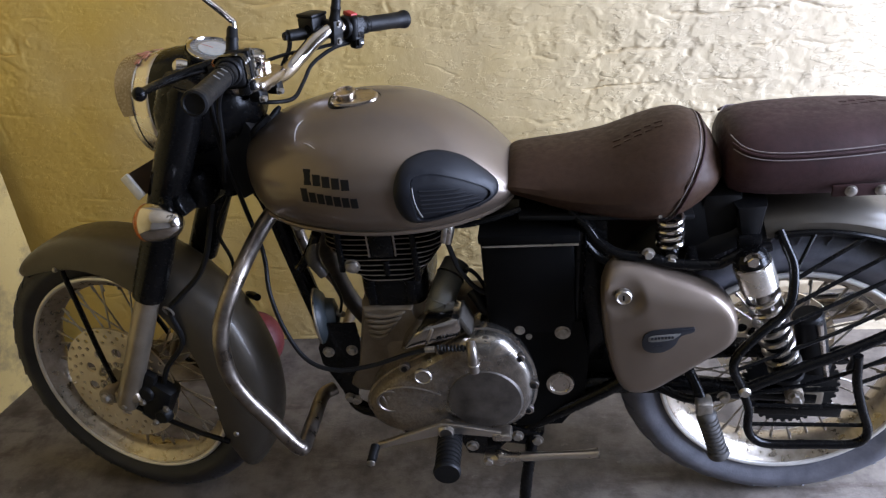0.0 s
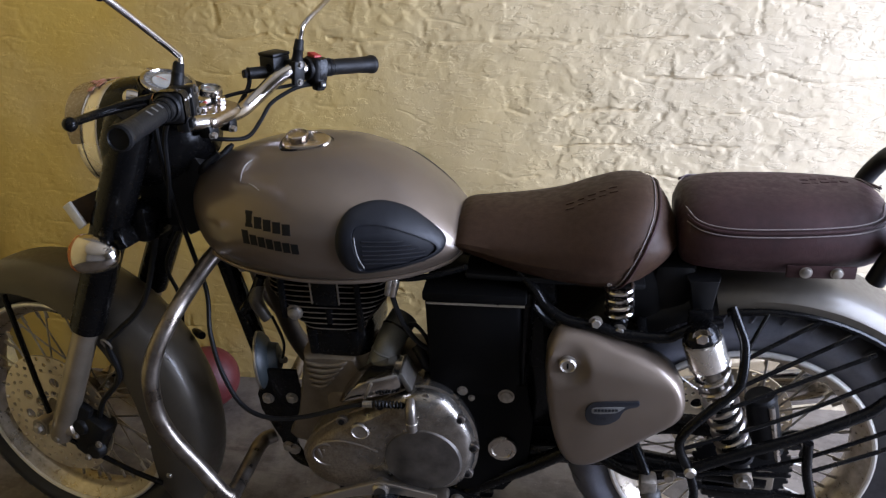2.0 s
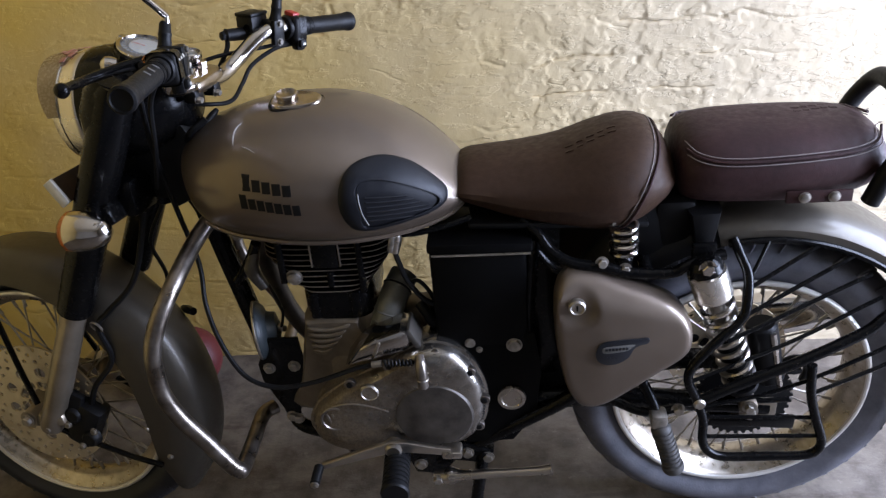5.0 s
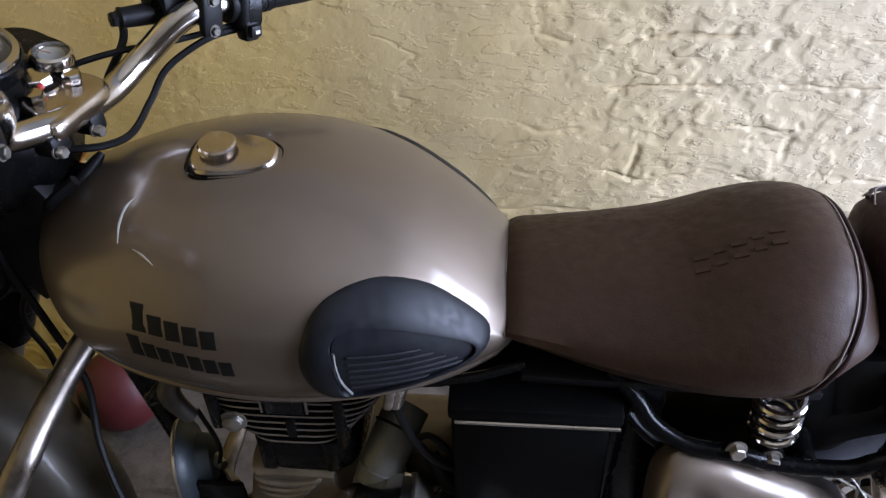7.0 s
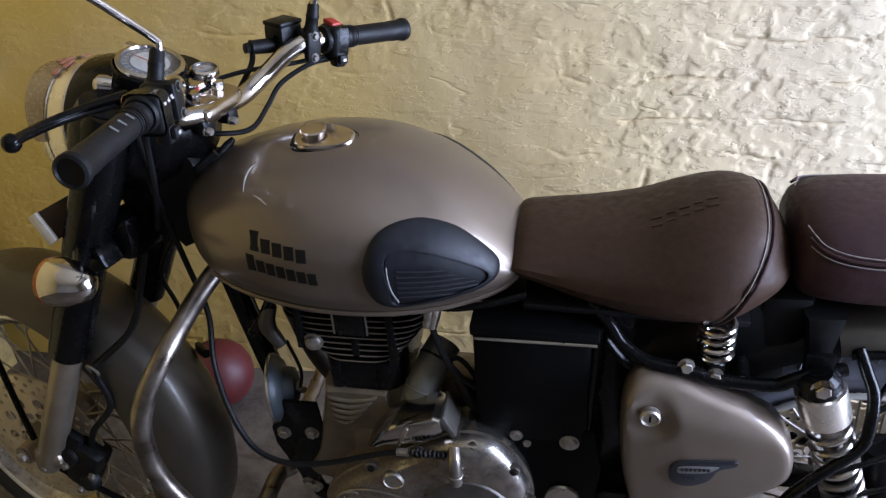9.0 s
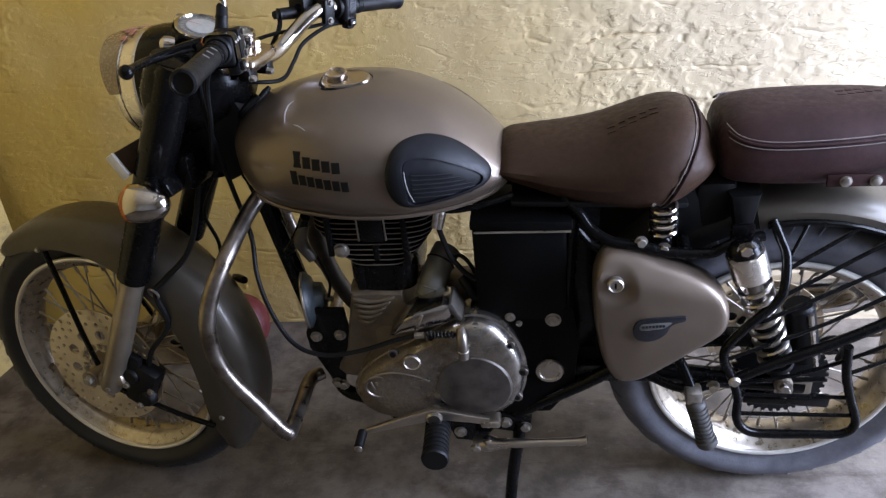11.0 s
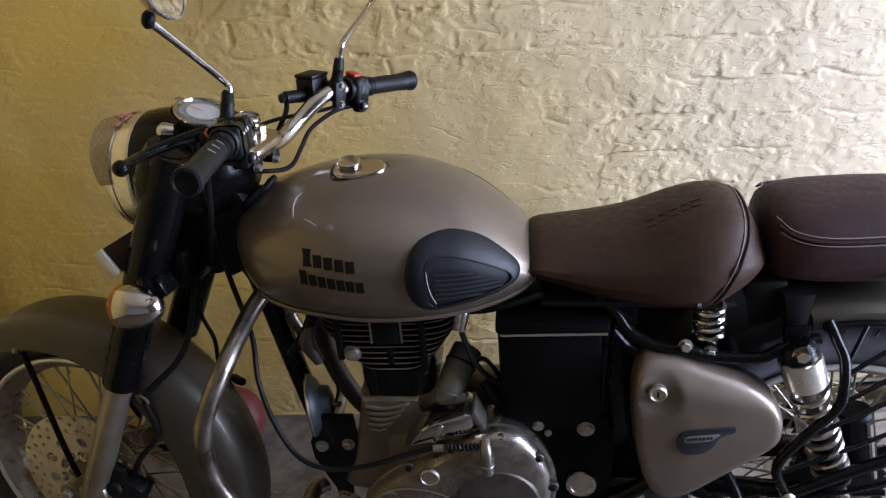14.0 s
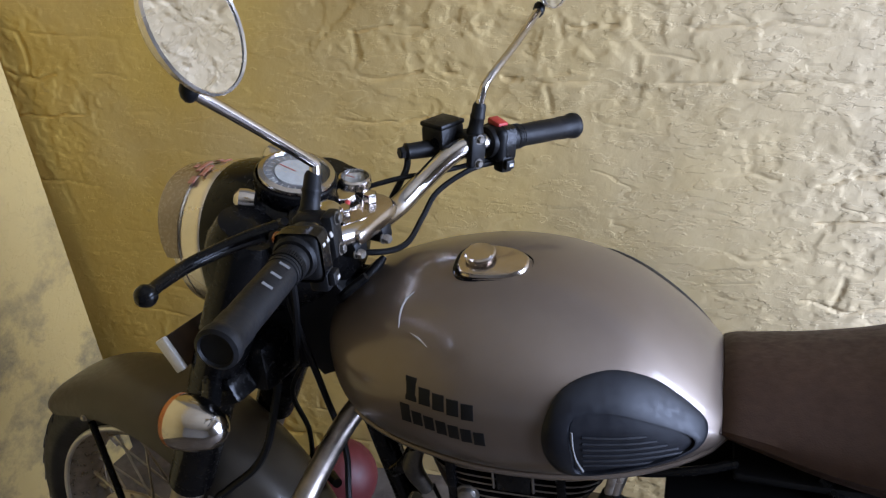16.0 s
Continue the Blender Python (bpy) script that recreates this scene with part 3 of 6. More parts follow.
PAD = round_outline([(-0.001, 0.839), (0.017, 0.873), (0.060, 0.8785), (0.108, 0.858), (0.152, 0.820), (0.166, 0.796), (0.147, 0.777), (0.080, 0.764), (0.022, 0.763), (0.001, 0.795)])
INNER = round_outline([(0.027, 0.842), (0.042, 0.8535), (0.078, 0.846), (0.124, 0.822), (0.152, 0.799), (0.140, 0.785), (0.080, 0.775), (0.036, 0.772), (0.030, 0.800)], 6)


def evenly(outline, n, cx, cz):
    """The outline at n even bearings from a place inside it."""
    ang = np.unwrap([math.atan2(z - cz, x - cx) for x, z in outline + outline[:1]])
    if ang[-1] < ang[0]:
        ang, outline = ang[::-1], (outline + outline[:1])[::-1][:-1]
    xs, zs = [p[0] for p in outline] + [outline[0][0]], [p[1] for p in outline] + [outline[0][1]]
    want = [ang[0] + 2 * math.pi * k / n for k in range(n)]
    return [(float(np.interp(a, ang, xs)), float(np.interp(a, ang, zs))) for a in want], want[0]


def framed_pad():
    """The pad's raised border, which falls with a sharp lip to the panel inside."""
    cx, cz, n = 0.085, 0.812, 96
    outer = sorted(evenly(PAD, n, cx, cz)[0], key=lambda p: math.atan2(p[1] - cz, p[0] - cx))
    inner = sorted(evenly(INNER, n, cx, cz)[0], key=lambda p: math.atan2(p[1] - cz, p[0] - cx))
    rows = []
    for f, h in ((0.0, -0.004), (0.0, 0.0025), (0.08, 0.0055), (0.25, 0.0085), (0.55, 0.0105), (0.85, 0.0110), (0.97, 0.0105), (1.0, 0.0085), (1.0, 0.0035)):
        rows.append([Vector((a[0] + (b[0] - a[0]) * f, -(tank_side(a[0] + (b[0] - a[0]) * f, a[1] + (b[1] - a[1]) * f) + h), a[1] + (b[1] - a[1]) * f)) for a, b in zip(outer, inner)])
    return ring_mesh(rows, caps=False)


pad = part("knee_pad", framed_pad(), M_PAD, tank, "dark grey rubber knee pad with a ribbed panel", sharp=28)
part("pad_panel", on_tank(INNER, 0.0062, 0.02), M_PAD, pad)
far = on_tank(PAD, 0.006, 0.07)
far.transform(Matrix.Diagonal((1, -1, 1, 1)))
part("knee_pad", far, M_PAD, tank, "dark grey rubber knee pad")

# filler cap
CAP_AT, CAP_UP = Vector((-0.089, -0.012, 0.936)), Vector((0.02, -0.10, 1.0))
CAP_OUT = []
for k in range(36):
    a = 2 * math.pi * k / 36
    c, s = math.cos(a), math.sin(a)
    CAP_OUT.append((0.006 + 0.0425 * math.copysign(abs(c) ** 0.72, c), (0.0300 - 0.0065 * c) * math.copysign(abs(s) ** 0.72, s)))
CAP_M = Matrix.Translation(CAP_AT + Vector((0, 0, -0.003))) @ CAP_UP.to_track_quat("Z", "Y").to_matrix().to_4x4()


def cap_plate(levels):
    flip = CAP_M.to_3x3() @ Vector((1, 0, 0))
    m = CAP_M @ Matrix.Rotation(-math.atan2(flip.y, flip.x) + radians(2), 4, "Z")
    return ring_mesh([[m @ Vector((0.006 + (x - 0.006) * s, y * s, h)) for x, y in CAP_OUT] for s, h in levels])


part("cap_recess", cap_plate([(1.12, -0.012), (1.12, 0.0035), (1.08, 0.0050), (1.03, 0.0035)]), M_BLACK, tank, "dark recess round the filler cap")
cap = part("filler_cap", cap_plate([(1.0, -0.008), (1.0, 0.0055), (0.98, 0.0080), (0.93, 0.0098), (0.6, 0.0105), (0.1, 0.0108)]), M_CAP, tank, "polished chrome teardrop filler cap")
knob = part("lock_cover", lathe([(0.0180, 0.004), (0.0180, 0.0075), (0.0160, 0.0085), (0.0160, 0.0115), (0.0188, 0.0125), (0.0188, 0.0150), (0.0170, 0.0170), (0, 0.0175)], CAP_AT + Vector((-0.010, 0.002, 0)), CAP_UP, 28), M_CAP, cap)
part("lock_tab", block((0.012, 0.009, 0.005), Matrix.Translation(CAP_AT + Vector((-0.019, 0.014, 0.0145))) @ Matrix.Rotation(radians(-50), 4, "Z"), 0.002), M_CAP, knob)

# seats
def seat_mesh(xs, tops, bots, wids, drop, n=30, power=3.0):
    rings = []
    for k in range(n + 1):
        u = 0.5 - 0.5 * math.cos(math.pi * k / n)
        x = xs[0] + (xs[-1] - xs[0]) * u
        zt, zb, w = (interp(x, xs, t) for t in (tops, bots, wids))
        ring = []
        m = 28
        for j in range(m):
            a = 2 * math.pi * j / m
            c, s = math.cos(a), math.sin(a)
            y = w * math.copysign(abs(c) ** (2 / power), c)
            zz = math.copysign(abs(s) ** (2 / power), s)
            mid, hh = (zt + zb) / 2, (zt - zb) / 2
            ring.append(Vector((x, y * (1 - 0.10 * max(0, zz) - 0.27 * max(0, 0.25 - zz) ** 1.5), mid + hh * zz - drop * (abs(y) / w) ** 2 * max(0, zz))))
        rings.append(ring)
    return ring_mesh(rings)


SX = [0.172, 0.182, 0.22, 0.28, 0.35, 0.41, 0.46, 0.50, 0.53, 0.548]
RIDER = ([0.795, 0.815, 0.822, 0.826, 0.836, 0.856, 0.868, 0.863, 0.831, 0.790], [0.765, 0.755, 0.738, 0.716, 0.699, 0.690, 0.692, 0.714, 0.742, 0.765], [0.080, 0.096, 0.106, 0.120, 0.134, 0.142, 0.140, 0.122, 0.092, 0.045])
rider = part("rider_seat", seat_mesh(SX, RIDER[0], RIDER[1], RIDER[2], 0.018), M_SEAT, bike, "brown leather sprung rider seat")
PX = [0.545, 0.553, 0.59, 0.67, 0.76, 0.83, 0.868, 0.880]
PILLION = ([0.828, 0.850, 0.863, 0.867, 0.867, 0.862, 0.842, 0.812], [0.768, 0.744, 0.733, 0.729, 0.729, 0.738, 0.758, 0.785], [0.086, 0.100, 0.113, 0.118, 0.113, 0.100, 0.080, 0.05])
pillion = part("pillion_seat", seat_mesh(PX, PILLION[0], PILLION[1], PILLION[2], 0.010, power=3.6), M_SEAT_SIDE, bike, "maroon brown stitched leather pillion seat")


# ---- front end ----
S25, C25 = math.sin(radians(25.5)), math.cos(radians(25.5))


def leg_at(z, y):
    return Vector((-0.648 + (z - 0.32) * S25 / C25, y, z))


for side in (-0.098, 0.098):
    d = Vector((S25, 0, C25))
    leg = part("fork_leg", lathe([(0.012, -0.012), (0.022, -0.006), (0.0245, 0.006), (0.0245, 0.20), (0.0235, 0.315), (0.0235, 0.36)], leg_at(0.300, side), d, 28, m=STEER), M_FORK, bike, "satin alloy telescopic fork leg")
    part("fork_cover", lathe([(0.0275, 0.305), (0.0315, 0.308), (0.0325, 0.33), (0.0330, 0.50), (0.0345, 0.56), (0.0345, 0.76), (0.028, 0.775)], leg_at(0.300, side), d, 28, m=STEER), M_BLACK, leg, "black enamelled fork cover")
    lug = block((0.105, 0.030, 0.030), Matrix.Translation((-0.664, side * 1.02, 0.318)) @ Matrix.Rotation(radians(-8), 4, "Y"), 0.010)
    lathe([(0.019, 0), (0.019, 0.036), (0.016, 0.038)], (-0.692, side * 1.02 - 0.018, 0.322), (0, 1, 0), 20, lug)
    lug.transform(STEER)
    part("axle_lug", lug, M_FORK, leg)
    nut = hex_bolt((-0.692, side * 1.22, 0.322), (0, math.copysign(1, side), 0), 0.010, 0.010, None, STEER)
    part("axle_nut", nut, M_STEEL, leg)
    pinch = hex_bolt((-0.650, side * 1.20, 0.304), (0, math.copysign(1, side), 0), 0.006, 0.006, None, STEER)
    part("pinch_bolt", pinch, M_STEEL, leg)

yoke = block((0.075, 0.255, 0.036), Matrix.Translation((-0.408, 0, 0.772)) @ Matrix.Rotation(radians(-25.5), 4, "Y"), 0.008)
rod((-0.420, 0, 0.76), (-0.330, 0, 0.955), 0.026, None, 20, yoke)
block((0.050, 0.120, 0.070), Matrix.Translation((-0.375, -0.03, 0.800)), 0.012, 2, yoke)
yoke.transform(STEER)
part("fork_yoke", yoke, M_BLACK, bike, "black enamelled steering yoke")

# headlamp casing
HL = Vector((-0.424, 0.026, 0.9355))
HF = Vector((-0.990, 0.115, -0.083)).normalized()
case = lathe([(0.002, -0.165), (0.045, -0.158), (0.074, -0.130), (0.093, -0.085), (0.1005, -0.045), (0.1015, -0.015), (0.0995, 0.0)], HL, HF, 48)
nacelle = part("headlamp_casing", case, M_BLACK, bike, "black enamelled headlamp casing")
for side in (-1, 1):
    ear = lathe([(0.0, -0.05), (0.030, -0.045), (0.041, -0.01), (0.041, 0.03), (0.033, 0.058), (0.0, 0.062)], (-0.362, side * 0.088, 0.955), Vector((S25, 0, C25)), 24, m=STEER)
    part("fork_shroud", ear, M_BLACK, nacelle)
    pilot = lathe([(0.0, -0.012), (0.013, -0.010), (0.0145, 0.0), (0.014, 0.008), (0.008, 0.014), (0, 0.016)], (-0.3786 - 0.012 * side, side * 0.0625 + 0.012, 1.0277), (-1, side * 0.35, 0.25), 20)
    part("pilot_lamp", pilot, M_CHROME, nacelle, "small chrome pilot lamp")
part("headlamp_rim", lathe([(0.0990, 0.0), (0.1005, 0.004), (0.0995, 0.010), (0.0955, 0.034), (0.0940, 0.0355), (0.0955, 0.037), (0.0945, 0.047), (0.0900, 0.053), (0.0850, 0.051), (0.084, 0.045)], HL, HF, 64, caps=False), M_LAMP, nacelle, "deep chrome headlamp rim")
part("headlamp_reflector", lathe([(0.086, 0.045), (0.070, 0.018), (0.045, 0.000), (0.015, -0.008), (0.001, -0.009)], HL, HF, 40, caps=False), M_CHROME, nacelle)
part("headlamp_glass", lathe([(0.0855, 0.046), (0.075, 0.055), (0.050, 0.061), (0.02, 0.063), (0.001, 0.0635)], HL, HF, 40, caps=False), M_GLASS, nacelle, "clear ribbed headlamp glass").visible_shadow = False
# peak over the lamp
rings = []
fr = axis_frame(HL, HF)
up_local = fr.to_3x3().inverted() @ Vector((0, 0, 1))
base = math.atan2(up_local.y, up_local.x)
for k in range(25):
    a = radians(-80 + 160 * k / 24)
    reach = 0.046 + 0.034 * math.cos(a) ** 0.6
    row = []
    for s in range(7):
        t = s / 6
        r = 0.0985 - 0.003 * t * t
        row.append(fr @ Vector((r * math.cos(base + a), r * math.sin(base + a), 0.036 + (reach - 0.036) * t)))
    for s in range(6, -1, -1):
        t = s / 6
        r = 0.0968 - 0.003 * t * t
        row.append(fr @ Vector((r * math.cos(base + a), r * math.sin(base + a), 0.036 + (reach - 0.036) * t)))
    rings.append(row)
peak = part("headlamp_peak", ring_mesh(rings), M_PEAK, nacelle, "smoked brown headlamp peak with a red mark")
# worn sticker across the top of the rim and peak
for a0, a1, h0, h1 in ((-14, 0, 0.022, 0.031), (-8, 8, 0.035, 0.043), (-22, -15, 0.030, 0.040), (8, 17, 0.016, 0.023), (-3, 2, 0.047, 0.054), (11, 15, 0.027, 0.036)):
    rows = []
    for k in range(7):
        a = base + radians(a0 + (a1 - a0) * k / 6)
        rows.append([fr @ Vector((r * math.cos(a), r * math.sin(a), h)) for r, h in ((0.0992, h0), (0.1004, h0 + 0.001), (0.1004, h1 - 0.001), (0.0992, h1))])
    part("peak_mark", ring_mesh(rows), M_STICKER, peak, "worn red sticker")


def gauge(name, at, axis, r, depth, label):
    at, axis = Vector(at), Vector(axis).normalized()
    body = part(name, lathe([(r * 0.80, -depth), (r * 1.04, -depth * 0.4), (r * 1.04, 0.0)], at, axis, 40), M_BLACK, nacelle, label)
    part("bezel", lathe([(r * 1.04, -0.004), (r * 1.10, 0.0), (r * 1.08, 0.007), (r * 0.94, 0.009), (r * 0.90, 0.004)], at, axis, 40, caps=False), M_CHROME, body)
    part("dial", lathe([(0.0001, 0.001), (r * 0.95, 0.001), (r * 0.95, 0.0)], at, axis, 40, caps=False), M_RING, body, "grey dial face")
    part("inner_dial", lathe([(0.0001, 0.0022), (r * 0.60, 0.0022), (r * 0.60, 0.0012)], at, axis, 32, caps=False), M_DIAL, body, "pale dial centre")
    f = axis_frame(at, axis)
    tick = bmesh.new()
    for k in range(20):
        a = 2 * math.pi * k / 24 + 0.4
        block((r * 0.16, r * 0.03, 0.0006), f @ Matrix.Rotation(a, 4, "Z") @ Matrix.Translation((r * 0.76, 0, 0.0016)), 0, 1, tick)
    part("dial_mark", tick, M_DIAL, body)
    needle = block((r * 0.55, r * 0.03, 0.0008), f @ Matrix.Rotation(2.2, 4, "Z") @ Matrix.Translation((r * 0.30, 0, 0.0032)))
    part("needle", needle, M_RED, body)
    part("gauge_glass", lathe([(r * 0.93, 0.0055), (r * 0.6, 0.0085), (0.0005, 0.0095)], at, axis, 32, caps=False), M_GLASS, body).visible_shadow = False
    return body


part("gauge_cowl", lathe([(0.030, -0.075), (0.046, -0.050), (0.0505, -0.010), (0.0505, 0.002), (0.0485, 0.004)], (-0.329, 0.008, 1.032), (0.30, -0.06, 0.95), 40, caps=False), M_BLACK, nacelle)
gauge("speedometer", (-0.328, 0.008, 1.033), (0.30, -0.06, 0.95), 0.043, 0.05, "round speedometer with a chrome bezel")
gauge("ammeter", (-0.274, 0.055, 1.004), (0.16, -0.04, 1.0), 0.0190, 0.018, "small round gauge with a chrome bezel")
YOKE_EDGE = round_outline([(-0.290, -0.004), (-0.268, -0.024), (-0.240, -0.043), (-0.230, -0.040), (-0.223, -0.008), (-0.216, 0.030), (-0.220, 0.046), (-0.238, 0.056), (-0.262, 0.058), (-0.296, 0.050), (-0.300, 0.020)], 4)
yoke_rows = [[Vector((-0.256 + (x + 0.256) * f, 0.006 + (y - 0.006) * f, z - 0.10 * (x + 0.256))) for x, y in YOKE_EDGE] for f, z in ((0.95, 0.973), (0.99, 0.977), (1.0, 0.982), (0.985, 0.987), (0.95, 0.9895), (0.90, 0.9905), (0.5, 0.991))]
top_yoke = part("top_yoke", ring_mesh(yoke_rows), M_CAP, bike, "broad plated top yoke")
for at, r, h in (((-0.277, 0.021, 0.992), 0.0158, 0.013), ((-0.248, 0.034, 0.990), 0.0092, 0.011), ((-0.266, -0.008, 0.991), 0.0096, 0.011)):
    part("yoke_nut", lathe([(r, 0.0), (r, h * 0.8), (r * 0.93, h * 0.97), (r * 0.5, h), (0, h)], at, (0.10, -0.02, 1), 8 if r > 0.015 else 6), M_CHROME, top_yoke, "chrome yoke nut")
part("nut_recess", lathe([(0.0205, -0.002), (0.0215, 0.003), (0.0200, 0.005), (0.0180, 0.003)], (-0.275, 0.018, 0.991), (0.10, -0.02, 1), 30, caps=False), M_CAP, top_yoke)
part("nut_gasket", lathe([(0.0185, 0.0), (0.0185, 0.0050), (0.0150, 0.0055)], (-0.275, 0.018, 0.991), (0.10, -0.02, 1), 30, caps=False), M_BLACK, top_yoke)
part("warning_lamp", lathe([(0.0032, 0.0), (0.0032, 0.003), (0.0016, 0.0042)], (-0.266, 0.008, 0.998), (0.3, -0.5, 0.8), 12), M_RED, top_yoke, "small red warning lamp")
lock = part("ignition_lock", lathe([(0.024, -0.02), (0.025, 0.004), (0.022, 0.007), (0.012, 0.006), (0.011, 0.009), (0.0, 0.009)], (-0.292, -0.050, 1.004), (0.25, -0.1, 1), 28), M_BLACK, top_yoke, "black ignition lock")
part("lock_barrel", lathe([(0.0105, 0.008), (0.010, 0.011), (0.0, 0.011)], (-0.292, -0.050, 1.004), (0.25, -0.1, 1), 22), M_STEEL, lock)

# number plate under the lamp: plain back, bars on the front
PLATE = STEER @ Matrix.Translation((-0.462, 0.0, 0.826)) @ Matrix.Rotation(radians(-34), 4, "Y")
plate_ob = part("front_plate", block((0.005, 0.250, 0.047), PLATE, 0.0015), M_PLATE, bike, "small front plate with a white face")
part("plate_edge", block((0.020, 0.007, 0.049), PLATE @ Matrix.Translation((-0.004, -0.1285, 0)), 0.002), M_WHITE, plate_ob, "bent white edge")
part("plate_face", block((0.007, 0.250, 0.045), PLATE @ Matrix.Translation((-0.0062, 0, 0)), 0.002), M_DIAL, plate_ob, "white face")

# turn signals
for side in (-1, 1):
    c = STEER @ Vector((-0.376, side * 0.196, 0.789))
    fwd = STEER.to_3x3() @ Vector((-1, 0, -0.05))
    sig = part("turn_signal", lathe([(0.001, -0.050), (0.011, -0.048), (0.022, -0.038), (0.031, -0.014), (0.0342, 0.008), (0.0338, 0.015)], c, fwd, 28), M_CHROME, bike, "chrome bullet turn signal with an amber lens")
    part("lens", lathe([(0.0336, 0.0152), (0.0333, 0.022), (0.026, 0.031), (0.013, 0.036), (0.001, 0.037)], c, fwd, 28), M_AMBER, sig, "amber lens")
    part("arm", rod(c + Vector((0.012, -side * 0.02, -0.002)), STEER @ leg_at(0.800, side * 0.11), 0.0115, 0.013, 14), M_BLACK, sig)

part("tank_lip", tube([(-0.256, -0.030, 0.896), (-0.246, -0.010, 0.906), (-0.238, 0.006, 0.914), (-0.233, 0.016, 0.919)], [0.004, 0.0065, 0.0065, 0.004], 12, 5), M_RUBBER, bike, "black rubber lip in front of the tank")
# handlebar with its controls
BAR = STEER @ Matrix.Translation((0, 0.030, 1.05)) @ Matrix.Rotation(radians(-5.5), 4, "X") @ Matrix.Translation((0, 0, -1.05))
half_bar = [(-0.268, 0.03, 0.978), (-0.258, 0.065, 0.984), (-0.236, 0.100, 1.003), (-0.210, 0.130, 1.028), (-0.190, 0.155, 1.040), (-0.172, 0.190, 1.040), (-0.120, 0.395, 1.018)]
RIGHT_BAR = [(-0.246, -0.030, 0.979), (-0.237, -0.004, 0.974), (-0.224, 0.056, 0.968), (-0.203, 0.098, 0.983), (-0.170, 0.126, 1.009), (-0.147, 0.148, 1.016), (-0.120, 0.186, 1.008), (-0.036, 0.303, 0.981)]
bar_pts = [BAR @ Vector((x, -y, z)) for x, y, z in half_bar[:1:-1]] + [Vector((-0.268, -0.075, 0.992))] + [Vector(p) for p in RIGHT_BAR]
handlebar = part("handlebar", tube(bar_pts, 0.0135, 18, 6), M_CHROME, bike, "polished chrome handlebar")
for p, reach in (((-0.248, -0.034, 0.964), 0.026), ((-0.232, 0.012, 0.959), 0.022)):
    clamp = part("bar_clamp", block((0.026, reach, 0.022), Matrix.Translation(p) @ Matrix.Rotation(radians(-14), 4, "Z"), 0.005), M_SATIN, handlebar, "black bar clamp")
    part("clamp_bolt", hex_bolt(Vector(p) + Vector((0.008, -0.008, -0.004)), (1, -0.35, -0.15), 0.0058, 0.010), M_STEEL, clamp)


def along(y, s):
    """A point of the left bar's outer part, y metres from the middle."""
    a, b = Vector(half_bar[-2]), Vector(half_bar[-1])
    p = a + (b - a) * ((y - a.y) / (b.y - a.y))
    return Vector((p.x, s * p.y, p.z))


def station(d, s):
    """A frame on the bar, d metres outwards from the lever perch: x to the rider, y across, z up."""
    if s < 0:
        o, e = BAR @ along(0.198, -1), BAR @ along(0.40, -1)
    else:
        o, e = Vector(RIGHT_BAR[5]), Vector(RIGHT_BAR[7])
    out = (e - o).normalized()
    y = out * s
    x = y.cross(Vector((0, 0, 1))).normalized()
    z = x.cross(y)
    m = Matrix((x, y, z)).transposed().to_4x4()
    m.translation = o + out * d
    return m


def T(x, y, z):
    return Matrix.Translation((x, y, z))


